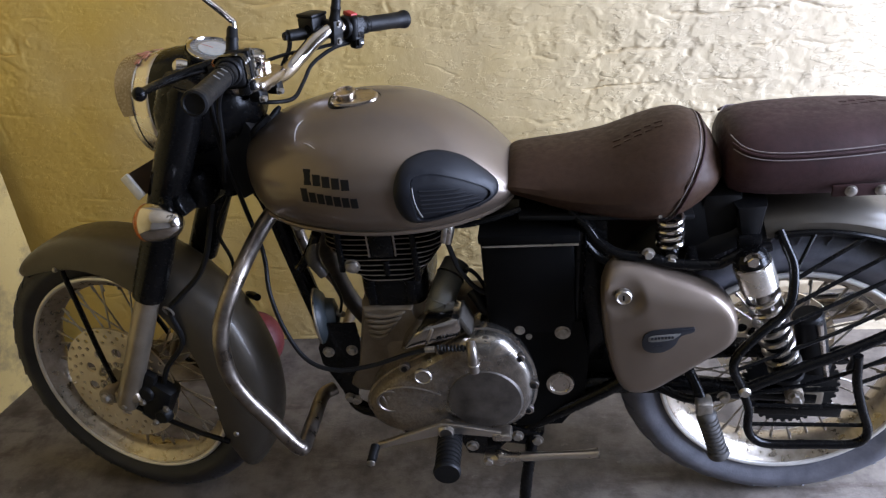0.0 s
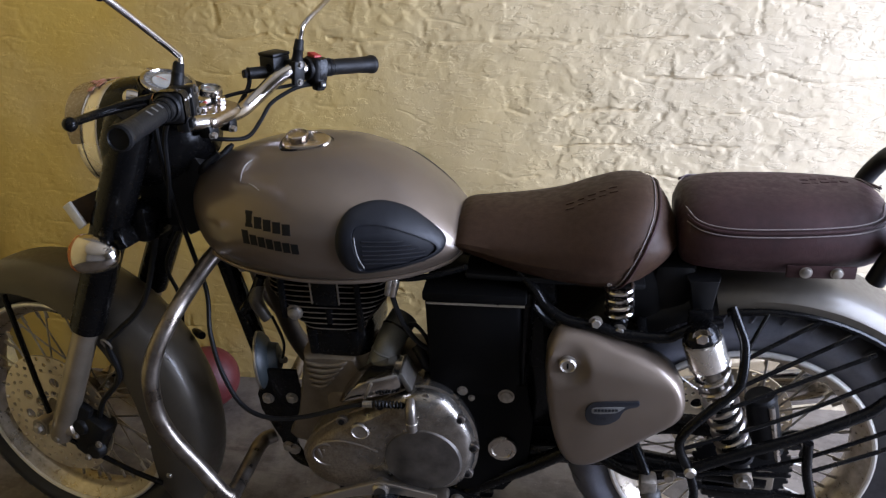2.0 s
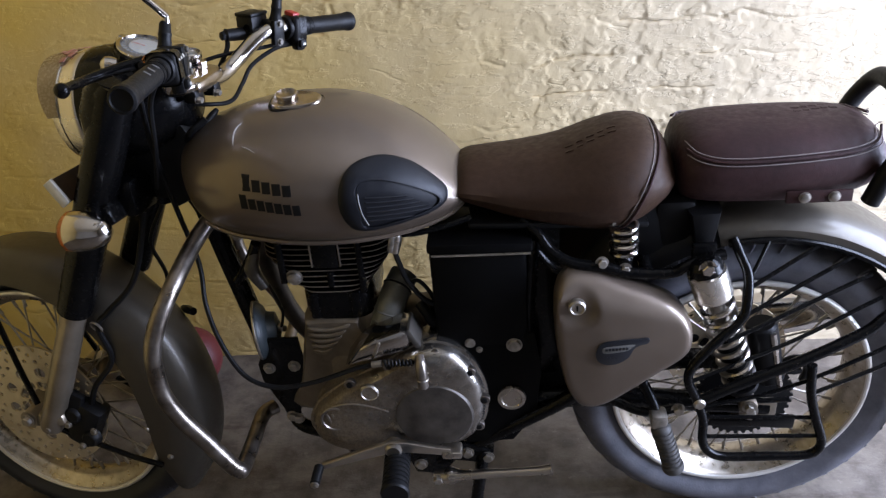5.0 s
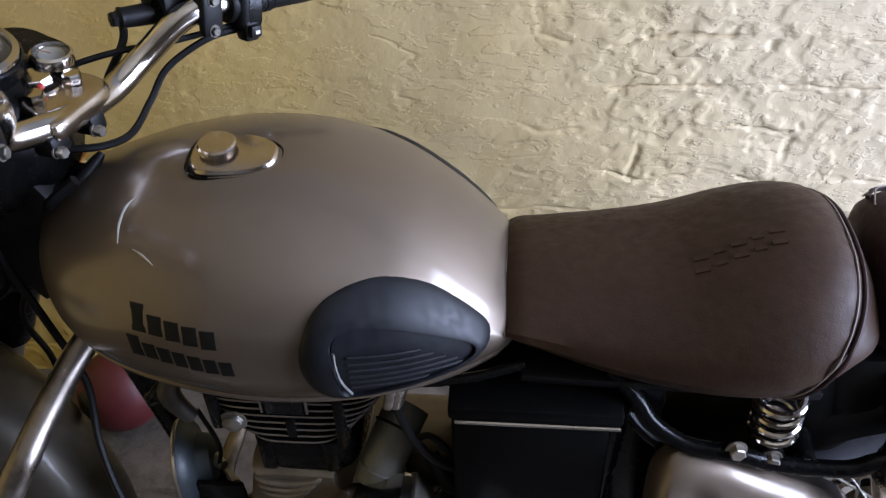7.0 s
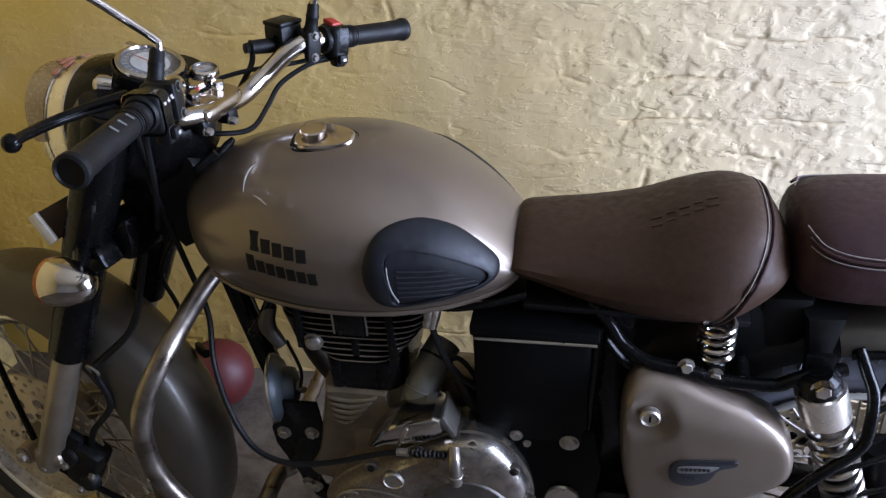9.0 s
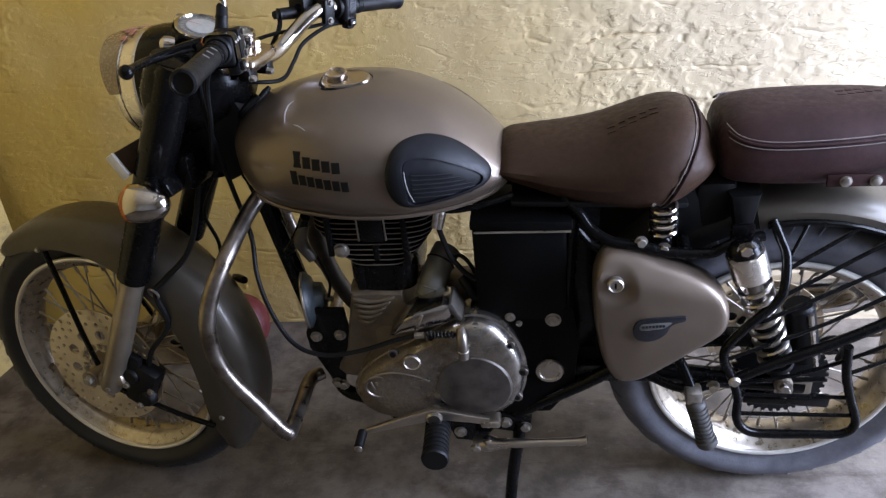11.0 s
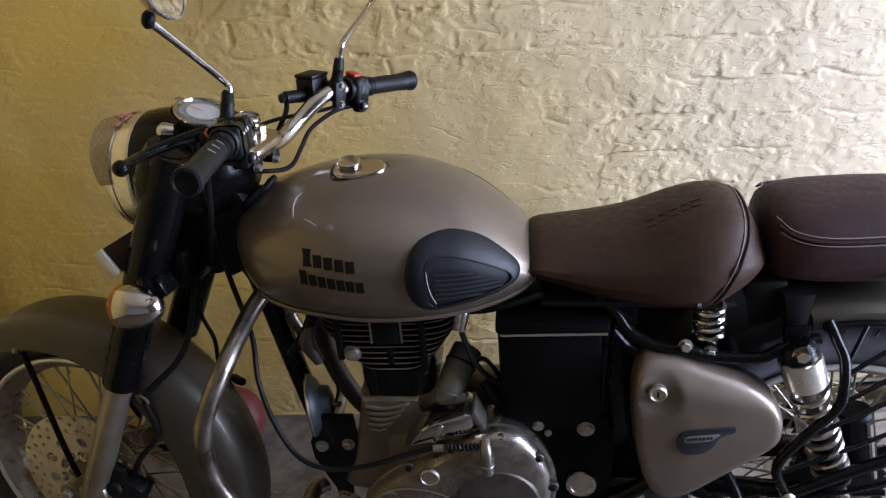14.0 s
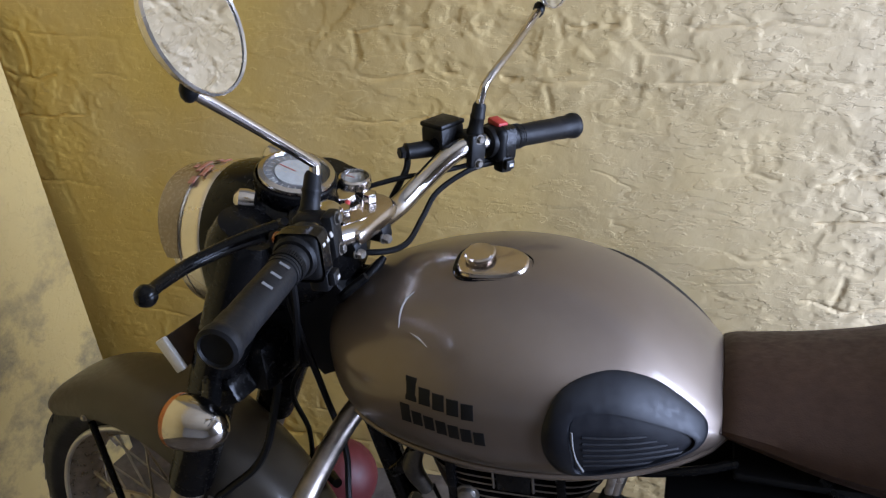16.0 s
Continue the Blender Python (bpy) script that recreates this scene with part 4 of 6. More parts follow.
for s, span in ((-1, 1.0), (1, 0.87)):
    out = (0, s, 0)
    prof = [(0.0125, 0.0), (0.0185, 0.001), (0.0190, 0.008)]
    for k in range(4):
        h = 0.010 + 0.0045 * k
        prof += [(0.0178, h), (0.0178, h + 0.0028), (0.0166, h + 0.0032), (0.0166, h + 0.0042)]
    prof += [(0.0170, 0.030), (0.0174, 0.070), (0.0172, 0.105)]
    prof += [(0.0172, 0.108), (0.0180, 0.112), (0.0182, 0.134), (0.0200, 0.137), (0.0206, 0.142), (0.0200, 0.147), (0.0165, 0.149), (0.0150, 0.1465), (0.001, 0.146)]
    prof = [(r * 0.90, h * span) for r, h in prof]
    grip = part("grip", lathe(prof, (0, 0, 0), out, 26, m=station(0.066, s)), M_RUBBER, handlebar, "black ribbed rubber grip")
    grooves = bmesh.new()
    for k in range(44):
        a = 2 * math.pi * k / 44
        block((0.0012, 0.009, 0.0012), station(0.080, s) @ Matrix.Rotation(a, 4, "Y") @ T(0.0166, 0, 0), 0, 1, grooves)
    part("grip_knurl", grooves, M_SATIN, grip)
    for d in ((0.100, 0.118, 0.136) if s < 0 else ()):
        part("grip_mark", block((0.010, 0.0035, 0.0008), station(d, s) @ Matrix.Rotation(radians(35), 4, "Y") @ T(0, 0, 0.0154)), M_RING, grip, "small grey mark across the grip")
    m = station(0.046, s)
    sw = block((0.044, 0.030, 0.048), m @ T(0.003, 0, -0.002), 0.009, 3)
    lathe([(0.020, -0.020), (0.0215, -0.017), (0.0215, 0.016), (0.019, 0.019)], (0, 0, 0), out, 20, sw, m)
    block((0.020, 0.020, 0.026), m @ T(0.016, 0, -0.026), 0.005, 2, sw)
    box = part("switch_box", sw, M_SATIN, handlebar, "black switch housing")
    part("switch_seam", block((0.0455, 0.0016, 0.049), m @ T(0.003, 0.004 * s, -0.002), 0.009), M_BLACK, box)
    part("switch_knob", block((0.010, 0.015, 0.014), m @ T(0.027, 0, -0.026), 0.003), M_RUBBER, box)
    part("switch_mark", block((0.001, 0.006, 0.004), m @ T(0.0325, 0, -0.026)), M_SILVER, box)
    m = station(0.0, s)
    perch = block((0.036, 0.026, 0.034), m @ T(-0.006, 0, 0.0), 0.007, 3)
    rod(m @ Vector((0, 0, -0.004)), m @ Vector((-0.048, s * 0.006, -0.010)), 0.012, 0.010, 14, perch)
    lever_perch = part("lever_perch", perch, M_SATIN, handlebar)
    part("perch_clamp", block((0.012, 0.024, 0.044), m @ T(0.013, 0, -0.004), 0.003), M_SATIN, lever_perch)
    for z in (0.012, -0.020):
        part("perch_bolt", hex_bolt(m @ Vector((0.019, 0, z)), m.to_3x3() @ Vector((1, 0, 0)), 0.005, 0.005), M_FIN, lever_perch)
    foot, lean = (Vector((-0.2205, -0.174, 1.076)), (0.05, 0.50, 0.87)) if s < 0 else (Vector((-0.141, 0.150, 1.026)), (0.24, 0.05, 1))
    part("mirror_boot", lathe([(0.0122, 0), (0.0115, 0.008), (0.0098, 0.014), (0.0092, 0.026), (0.0099, 0.0275), (0.0099, 0.0305), (0.0090, 0.032), (0.0086, 0.044), (0.0064, 0.048)], foot, lean, 20), M_RUBBER, handlebar, "black rubber boot")
m = station(0.046, 1)
part("stop_switch", block((0.024, 0.017, 0.008), m @ T(0.000, 0, 0.0240) @ Matrix.Rotation(radians(10), 4, "Y"), 0.002), M_RED, handlebar, "red engine stop switch")
m = station(0.042, -1)
part("flash_button", lathe([(0.006, 0), (0.006, 0.008), (0.004, 0.010)], m @ Vector((-0.018, 0, 0.008)), (-1, 0, 0.4), 14), M_AMBER, handlebar, "orange button")
for k in range(3):
    part("switch_mark", block((0.001, 0.005, 0.005), m @ T(0.0255, 0.010 * (k - 1), 0.010) @ Matrix.Rotation(radians(-20), 4, "Y")), M_SILVER, handlebar)
# clutch lever
lev = tube([(-0.250, -0.185, 1.070), (-0.275, -0.215, 1.072), (-0.300, -0.262, 1.074), (-0.303, -0.305, 1.080), (-0.3015, -0.326, 1.0830)], [0.010, 0.008, 0.0068, 0.0062, 0.0062], 12, 6)
lever = part("clutch_lever", lev, M_BLACK, handlebar, "black clutch lever with a ball end")
part("ball_end", lathe([(0.001, -0.0105), (0.006, -0.0085), (0.0098, -0.004), (0.0105, 0), (0.0098, 0.004), (0.006, 0.0085), (0.001, 0.0105)], (-0.3012, -0.3306, 1.0833), (0, 1, 0.1), 20), M_BLACK, lever)
lev2 = tube([(-0.190, 0.150, 1.002), (-0.180, 0.195, 0.992), (-0.145, 0.25, 0.980), (-0.095, 0.315, 0.965)], [0.010, 0.008, 0.0068, 0.0065], 12, 6)
part("brake_lever", lev2, M_BLACK, handlebar, "black front brake lever")
# brake fluid reservoir
RES = T(-0.184, 0.152, 1.025) @ Matrix.Rotation(radians(-26), 4, "Z") @ Matrix.Rotation(radians(-5), 4, "X")
reservoir = part("brake_reservoir", block((0.038, 0.043, 0.036), RES, 0.004), M_SATIN, handlebar, "square black brake fluid reservoir")
part("reservoir_lid", block((0.0395, 0.0445, 0.007), RES @ T(0, 0, 0.0205), 0.0025), M_SATIN, reservoir)
for dx in (-0.014, 0.014):
    part("lid_screw", cap_bolt(RES @ Vector((dx, dx * 1.2, 0.023)), (0, 0, 1), 0.0028, 0.0012), M_FIN, reservoir)
part("sight_glass", lathe([(0.0075, 0), (0.0075, 0.002), (0.004, 0.001), (0, 0.001)], RES @ Vector((0.006, -0.0205, -0.002)), RES.to_3x3() @ Vector((0, -1, 0)), 18), M_BLACK, reservoir)
pivot = part("brake_pivot", rod((-0.178, 0.158, 1.010), (-0.226, 0.112, 1.020), 0.0125, 0.0105, 16, edge=0.003), M_RUBBER, handlebar)
part("pivot_nut", hex_bolt((-0.222, 0.116, 1.019), (-0.72, -0.69, 0.12), 0.0085, 0.012), M_SATIN, pivot)

# mirrors
def mirror(name, stem, centre, normal, r, label):
    arm = part(name, tube(stem, [0.0068, 0.0055, 0.0052, 0.0052, 0.006], 12, 6), M_CHROME, bike, label)
    n = Vector(normal).normalized()
    c = Vector(centre)
    part("mirror_shell", lathe([(0.001, -0.020), (r * 0.45, -0.018), (r * 0.85, -0.010), (r * 1.02, 0.0), (r * 1.035, 0.004), (r * 1.015, 0.0065), (r * 0.985, 0.005)], c, n, 44, caps=False), M_LAMP, arm, "round chrome mirror shell")
    part("mirror_glass", lathe([(r * 0.99, 0.0040), (r * 0.6, 0.0042), (0.0005, 0.0046)], c, n, 44, caps=False), M_MIRROR, arm, "mirror glass")
    j = Vector(stem[-1])
    part("mirror_joint", lathe([(0.004, -0.010), (0.0072, -0.006), (0.0085, 0.0), (0.0075, 0.007), (0.004, 0.011)], j, (c - j).normalized(), 18), M_SATIN, arm)
    return arm


mirror("mirror", [(-0.218, -0.160, 1.100), (-0.2155, -0.1505, 1.122), (-0.2175, -0.158, 1.134), (-0.234, -0.208, 1.186), (-0.2525, -0.264, 1.2425)], (-0.234, -0.266, 1.296), (0.95, 0.02, 0.30), 0.056, "round chrome rear-view mirror on a bent stem")
mirror("mirror", [(-0.140, 0.150, 1.030), (-0.128, 0.153, 1.078), (-0.120, 0.165, 1.098), (-0.100, 0.240, 1.120), (-0.085, 0.330, 1.140)], (-0.070, 0.345, 1.195), (0.90, -0.20, 0.10), 0.055, "round chrome rear-view mirror on a bent stem")

# cables at the bars
def cable(name, pts, r=0.0042, mat=None, label="", parent=None):
    return part(name, tube(pts, r, 8, 8), mat or M_RUBBER, parent or bike, label)


cable("clutch_cable", [(-0.262, -0.150, 1.060), (-0.300, -0.110, 1.020), (-0.318, -0.085, 0.900), (-0.312, -0.065, 0.760), (-0.301, -0.060, 0.654), (-0.295, -0.090, 0.583), (-0.267, -0.130, 0.525), (-0.225, -0.160, 0.474), (-0.170, -0.170, 0.454), (-0.102, -0.170, 0.462), (-0.023, -0.170, 0.490), (0.010, -0.170, 0.499)], 0.0045, None, "black clutch cable looping under the tank")
cable("throttle_cable", [(-0.118, 0.178, 0.980), (-0.150, 0.150, 0.980), (-0.188, 0.118, 0.962), (-0.203, 0.090, 0.938), (-0.212, 0.040, 0.925), (-0.240, 0.000, 0.935), (-0.300, -0.01, 0.945)], 0.0040)
cable("brake_hose", [(-0.222, 0.116, 1.016), (-0.226, 0.112, 0.995), (-0.240, 0.090, 0.968), (-0.252, 0.080, 0.950), (-0.310, 0.070, 0.930), (-0.350, 0.05, 0.90)], 0.0045)
cable("switch_wire", [(-0.125, 0.175, 0.985), (-0.175, 0.130, 0.988), (-0.225, 0.100, 0.990), (-0.262, 0.085, 0.985), (-0.330, 0.060, 0.97)], 0.0035)
cable("switch_wire", [(-0.205, -0.190, 1.055), (-0.250, -0.150, 1.030), (-0.290, -0.110, 0.98), (-0.310, -0.090, 0.90), (-0.330, -0.080, 0.82)], 0.0045)
cable("speedometer_cable", [(-0.352, 0.030, 0.79), (-0.395, 0.055, 0.72), (-0.438, 0.055, 0.640), (-0.425, 0.055, 0.560), (-0.46, 0.07, 0.45), (-0.58, 0.09, 0.35), (-0.655, 0.09, 0.325)], 0.0042)
cable("front_brake_hose", [(-0.372, -0.070, 0.770), (-0.385, -0.088, 0.715), (-0.405, -0.090, 0.665), (-0.436, -0.088, 0.619), (-0.485, -0.092, 0.575), (-0.510, -0.095, 0.545), (-0.505, -0.095, 0.470), (-0.560, -0.090, 0.400), (-0.585, -0.085, 0.350)], 0.0058, None, "black front brake hose")

# front brake
def drilled_ring(hub, y, radii, count, hole, thick, m, every=2, shift=0.0):
    """A flat ring of plate with round holes right through it, one in every so many cells."""
    bm = bmesh.new()
    for j, (ra, rb) in enumerate(zip(radii, radii[1:])):
        for i in range(count):
            mid, half = (ra + rb) / 2, math.pi / count
            around = [(-1 + 0.5 * k, -1) for k in range(4)] + [(1, -1 + 0.5 * k) for k in range(4)] + [(1 - 0.5 * k, 1) for k in range(4)] + [(-1, 1 - 0.5 * k) for k in range(4)]
            a0 = 2 * math.pi * (i + shift) / count
            place = lambda u, v: bm.verts.new((hub[0] + (mid + v * (rb - ra) / 2) * math.cos(a0 + u * half), y, hub[2] + (mid + v * (rb - ra) / 2) * math.sin(a0 + u * half)))
            rim = [place(u, v) for u, v in around]
            if (i + j) % every == 0:
                ring = []
                for u, v in around:
                    d = math.hypot(u, v)
                    ring.append(place(u / d * hole / (mid * half), v / d * hole / ((rb - ra) / 2)))
                for k in range(16):
                    bm.faces.new((rim[k], rim[(k + 1) % 16], ring[(k + 1) % 16], ring[k]))
            else:
                bm.faces.new(rim)
    bmesh.ops.remove_doubles(bm, verts=bm.verts, dist=0.00002)
    got = bmesh.ops.extrude_face_region(bm, geom=list(bm.faces))
    bmesh.ops.translate(bm, vec=(0, thick, 0), verts=[g for g in got["geom"] if isinstance(g, bmesh.types.BMVert)])
    bm.transform(m)
    return bm


def brake_disc(name, hub, y, r0, r1, m, parent):
    step = (r1 - r0) / 3
    disc = part(name, drilled_ring(hub, y, [r0, r0 + step, r0 + 2 * step, r1], 50, 0.0048, 0.0045, m), M_DISC, parent, "drilled steel brake disc", smooth=False)
    part("disc_carrier", drilled_ring(hub, y - 0.001, [0.040, 0.056, r0 + 0.003], 10, 0.0125, 0.005, m, 1, 0.3), M_DISC, parent, smooth=False)
    for k in range(6):
        a = 2 * math.pi * k / 6 + 0.2
        part("disc_bolt", cap_bolt((hub[0] + 0.052 * math.cos(a), y - 0.002, hub[2] + 0.052 * math.sin(a)), (0, -1, 0), 0.006, 0.005, None, m), M_STEEL, parent)
    return disc


brake_disc("brake_disc", FRONT, -0.066, 0.098, 0.140, STEER, front_wheel)
cal = block((0.105, 0.050, 0.062), Matrix.Translation((-0.590, -0.074, 0.300)) @ Matrix.Rotation(radians(-60), 4, "Y"), 0.014)
rod((-0.600, -0.085, 0.330), (-0.600, -0.106, 0.330), 0.020, 0.017, 18, cal, edge=0.003)
rod((-0.575, -0.085, 0.275), (-0.575, -0.106, 0.275), 0.020, 0.017, 18, cal, edge=0.003)
block((0.070, 0.020, 0.090), Matrix.Translation((-0.620, -0.088, 0.345)) @ Matrix.Rotation(radians(25), 4, "Y"), 0.008, 2, cal)
cal.transform(STEER)
caliper = part("brake_caliper", cal, M_SATIN, bike, "black front brake caliper")
for p in ((-0.610, -0.107, 0.312), (-0.590, -0.107, 0.262), (-0.640, -0.100, 0.375), (-0.556, -0.104, 0.300)):
    part("caliper_bolt", hex_bolt(p, (0, -1, 0), 0.006, 0.006, None, STEER), M_STEEL, caliper)

# mudguard stays
for s in (-1, 1):
    part("fender_stay", tube([(-0.745, s * 0.079, 0.604), (-0.728, s * 0.084, 0.54), (-0.700, s * 0.092, 0.42), (-0.676, s * 0.100, 0.350)], 0.0058, 10, 4, None, STEER), M_BLACK, front_fender, "black mudguard stay")
    part("fender_stay", tube([(-0.436, s * 0.079, 0.212), (-0.52, s * 0.084, 0.235), (-0.648, s * 0.096, 0.290)], 0.0058, 10, 4, None, STEER), M_BLACK, front_fender, "black mudguard stay")
    part("rivet", cap_bolt((-0.765, s * 0.0760, 0.604), (0, s, 0), 0.0048, 0.005, None, STEER), M_STEEL, front_fender)
    part("rivet", cap_bolt((-0.415, s * 0.0765, 0.236), (0, s, 0), 0.0055, 0.006, None, STEER), M_STEEL, front_fender)
    part("rivet", cap_bolt((-0.452, s * 0.0785, 0.30), (0, s, 0), 0.004, 0.004, None, STEER), M_STEEL, front_fender)
clip = tube([(-0.412, 0.060, 0.480), (-0.392, 0.035, 0.492), (-0.372, 0.015, 0.500)], [0.006, 0.009, 0.008], 10, 4)
part("cable_guide", clip, M_RUBBER, front_fender, "black rubber cable guide")
hk = torus_ring((-0.512, -0.097, 0.548), (0.4, 1, 0.3), 0.012, 0.0025, 20, 6)
part("hose_clip", hk, M_STEEL, front_fender)

# leg guard
guard_pts = [(-0.256, -0.045, 0.750), (-0.282, -0.100, 0.722), (-0.300, -0.190, 0.688), (-0.320, -0.230, 0.648), (-0.335, -0.247, 0.602), (-0.3405, -0.250, 0.550), (-0.338, -0.250, 0.505), (-0.320, -0.250, 0.455), (-0.285, -0.250, 0.397), (-0.254, -0.250, 0.343), (-0.243, -0.247, 0.328), (-0.240, -0.234, 0.320), (-0.243, -0.150, 0.310), (-0.245, -0.070, 0.302), (-0.225, -0.045, 0.302)]
guard = part("leg_guard", tube(guard_pts, 0.0150, 16, 8), M_GUARD, bike, "scratched chrome tubular leg guard")
part("leg_guard_half", tube([(x, -y, z) for x, y, z in guard_pts], 0.0135, 14, 8), M_GUARD, guard)
part("guard_clamp", block((0.05, 0.07, 0.035), Matrix.Translation((-0.232, -0.02, 0.745)), 0.006), M_BLACK, guard)
part("clamp_bolt", hex_bolt((-0.225, -0.056, 0.742), (0, -1, 0), 0.008, 0.010), M_STEEL, guard)


# ---- frame ----
COVER_EDGE = [(-0.405, 0.930), (-0.285, 0.925), (-0.250, 0.860), (-0.262, 0.790), (-0.300, 0.770), (-0.322, 0.760), (-0.334, 0.776), (-0.372, 0.782), (-0.392, 0.800), (-0.404, 0.830)]
frame_ob = part("frame_tube", tube([(-0.335, 0, 0.900), (-0.290, 0, 0.740), (-0.264, 0, 0.600), (-0.225, 0, 0.390), (-0.200, 0, 0.280)], 0.019, 16, 4), M_BLACK, bike, "black enamelled frame tube")
part("head_tube", rod((-0.372, 0, 0.770), (-0.288, 0, 0.955), 0.033, None, 20), M_BLACK, frame_ob)
part("gusset", extrude_outline([(-0.335, 0.905), (-0.215, 0.900), (-0.180, 0.790), (-0.215, 0.735), (-0.292, 0.730), (-0.325, 0.80)], -0.028, 0.028, 0.006), M_BLACK, frame_ob)
part("top_tube", tube([(-0.31, 0, 0.90), (-0.05, 0, 0.800), (0.20, 0, 0.735), (0.36, 0, 0.715)], 0.018, 14, 4), M_BLACK, frame_ob)
part("bracket", block((0.060, 0.075, 0.035), Matrix.Translation((-0.205, -0.028, 0.728)) @ Matrix.Rotation(radians(8), 4, "Y"), 0.006), M_FIN, frame_ob, "dusty steel bracket")
part("bracket_bolt", hex_bolt((-0.216, -0.066, 0.716), (0, -1, 0), 0.008, 0.010), M_STEEL, frame_ob)
for s in (-1, 1):
    part("seat_rail", tube([(0.285, s * 0.085, 0.735), (0.312, s * 0.100, 0.712), (0.331, s * 0.110, 0.686), (0.368, s * 0.120, 0.665), (0.420, s * 0.122, 0.656), (0.463, s * 0.122, 0.643), (0.529, s * 0.122, 0.639), (0.556, s * 0.122, 0.652), (0.585, s * 0.118, 0.662), (0.62, s * 0.110, 0.665)], 0.0095, 12, 6), M_BLACK, frame_ob)
    part("seat_rail", tube([(0.290, s * 0.070, 0.700), (0.320, s * 0.085, 0.655), (0.350, s * 0.095, 0.632), (0.400, s * 0.10, 0.625)], 0.007, 10, 6), M_BLACK, frame_ob)
    part("rear_tube", tube([(0.30, s * 0.085, 0.70), (0.285, s * 0.085, 0.50), (0.262, s * 0.085, 0.33), (0.23, s * 0.085, 0.28)], 0.015, 12, 4), M_BLACK, frame_ob)
    part("cradle", tube([(-0.205, s * 0.02, 0.29), (-0.16, s * 0.065, 0.262), (0.0, s * 0.085, 0.255), (0.17, s * 0.09, 0.262), (0.235, s * 0.095, 0.300)], 0.014, 12, 6), M_BLACK, frame_ob)
    swing = part("swing_arm", tube([(0.265, s * 0.085, 0.345), (0.45, s * 0.095, 0.352), (0.60, s * 0.100, 0.338), (0.73, s * 0.100, 0.325)], [0.022, 0.020, 0.020, 0.018], 14, 4), M_BLACK, bike, "black swing arm")
    part("axle_end", block((0.090, 0.016, 0.040), Matrix.Translation((0.700, s * 0.106, 0.326)), 0.006), M_CAST, swing)
    part("axle_nut", hex_bolt((0.692, s * 0.116, 0.326), (0, s, 0), 0.013, 0.014), M_STEEL, swing)

part("wiring_cover", extrude_outline(COVER_EDGE, -0.040, 0.030, 0.008), M_SATIN, frame_ob, "black wiring cover behind the fork")

# tool box and plates behind the engine
box = part("tool_box", block((0.165, 0.215, 0.215), Matrix.Translation((0.208, -0.012, 0.596)), 0.010), M_BOX, bike, "black tool box")
part("box_lid", block((0.178, 0.224, 0.018), Matrix.Translation((0.212, -0.012, 0.701)) @ Matrix.Rotation(radians(1.0), 4, "Y"), 0.004), M_BOX, box)
part("box_seam", rod((0.130, -0.1235, 0.690), (0.298, -0.1245, 0.690), 0.0022, None, 8), M_DULL, box)
plate_pts = [(0.150, 0.520), (0.300, 0.520), (0.312, 0.440), (0.300, 0.330), (0.255, 0.268), (0.165, 0.262), (0.150, 0.330)]
side_plate = part("engine_plate", extrude_outline(plate_pts, -0.119, -0.112, 0.002), M_BOX, bike, "black engine mounting plate")
part("plate_fill", block((0.155, 0.170, 0.230), Matrix.Translation((0.225, 0.0, 0.395)), 0.02), M_SATIN, side_plate)
part("plate_back", block((0.075, 0.150, 0.150), Matrix.Translation((0.335, 0.0, 0.395)), 0.02), M_SATIN, side_plate)
part("plate_bolt", cap_bolt((0.264, -0.119, 0.496), (0, -1, 0), 0.012, 0.006), M_STEEL, side_plate)
part("plate_bolt", cap_bolt((0.185, -0.119, 0.503), (0, -1, 0), 0.008, 0.006), M_STEEL, side_plate)
part("plate_bolt", cap_bolt((0.201, -0.119, 0.488), (0, -1, 0), 0.005, 0.006), M_STEEL, side_plate)
part("sprocket_cap", lathe([(0.026, 0), (0.0275, 0.003), (0.026, 0.007), (0.020, 0.008), (0.018, 0.006), (0.001, 0.006)], (0.255, -0.119, 0.376), (0, -1, 0), 28), M_DULL, side_plate, "round plated cap")
part("lower_rail", tube([(0.170, -0.100, 0.235), (0.245, -0.112, 0.292), (0.330, -0.120, 0.350), (0.400, -0.120, 0.398)], 0.014, 12, 4), M_BLACK, frame_ob)

part("battery_case", block((0.060, 0.170, 0.340), Matrix.Translation((0.320, 0.0, 0.567)), 0.012), M_BLACK, bike, "black battery case")

# ---- engine ----
engine = part("engine", block((0.320, 0.200, 0.220), Matrix.Translation((0.055, 0.005, 0.375)), 0.035, 3), M_CAST, bike, "air-cooled single cylinder engine")
COVER = round_outline([(-0.124, 0.352), (-0.100, 0.396), (-0.050, 0.436), (0.015, 0.472), (0.080, 0.512), (0.125, 0.522), (0.170, 0.500), (0.202, 0.445), (0.210, 0.385), (0.196, 0.330), (0.155, 0.298), (0.080, 0.283), (-0.010, 0.276), (-0.080, 0.288), (-0.115, 0.315)], 5)


def bulge(outline, levels):
    """A cover built of shrinking outlines: (scale, y) pairs."""
    cx = sum(p[0] for p in outline) / len(outline)
    cz = sum(p[1] for p in outline) / len(outline)
    rows = [[Vector((cx + (x - cx) * s, y, cz + (z - cz) * s)) for x, z in outline] for s, y in levels]
    return ring_mesh(rows)


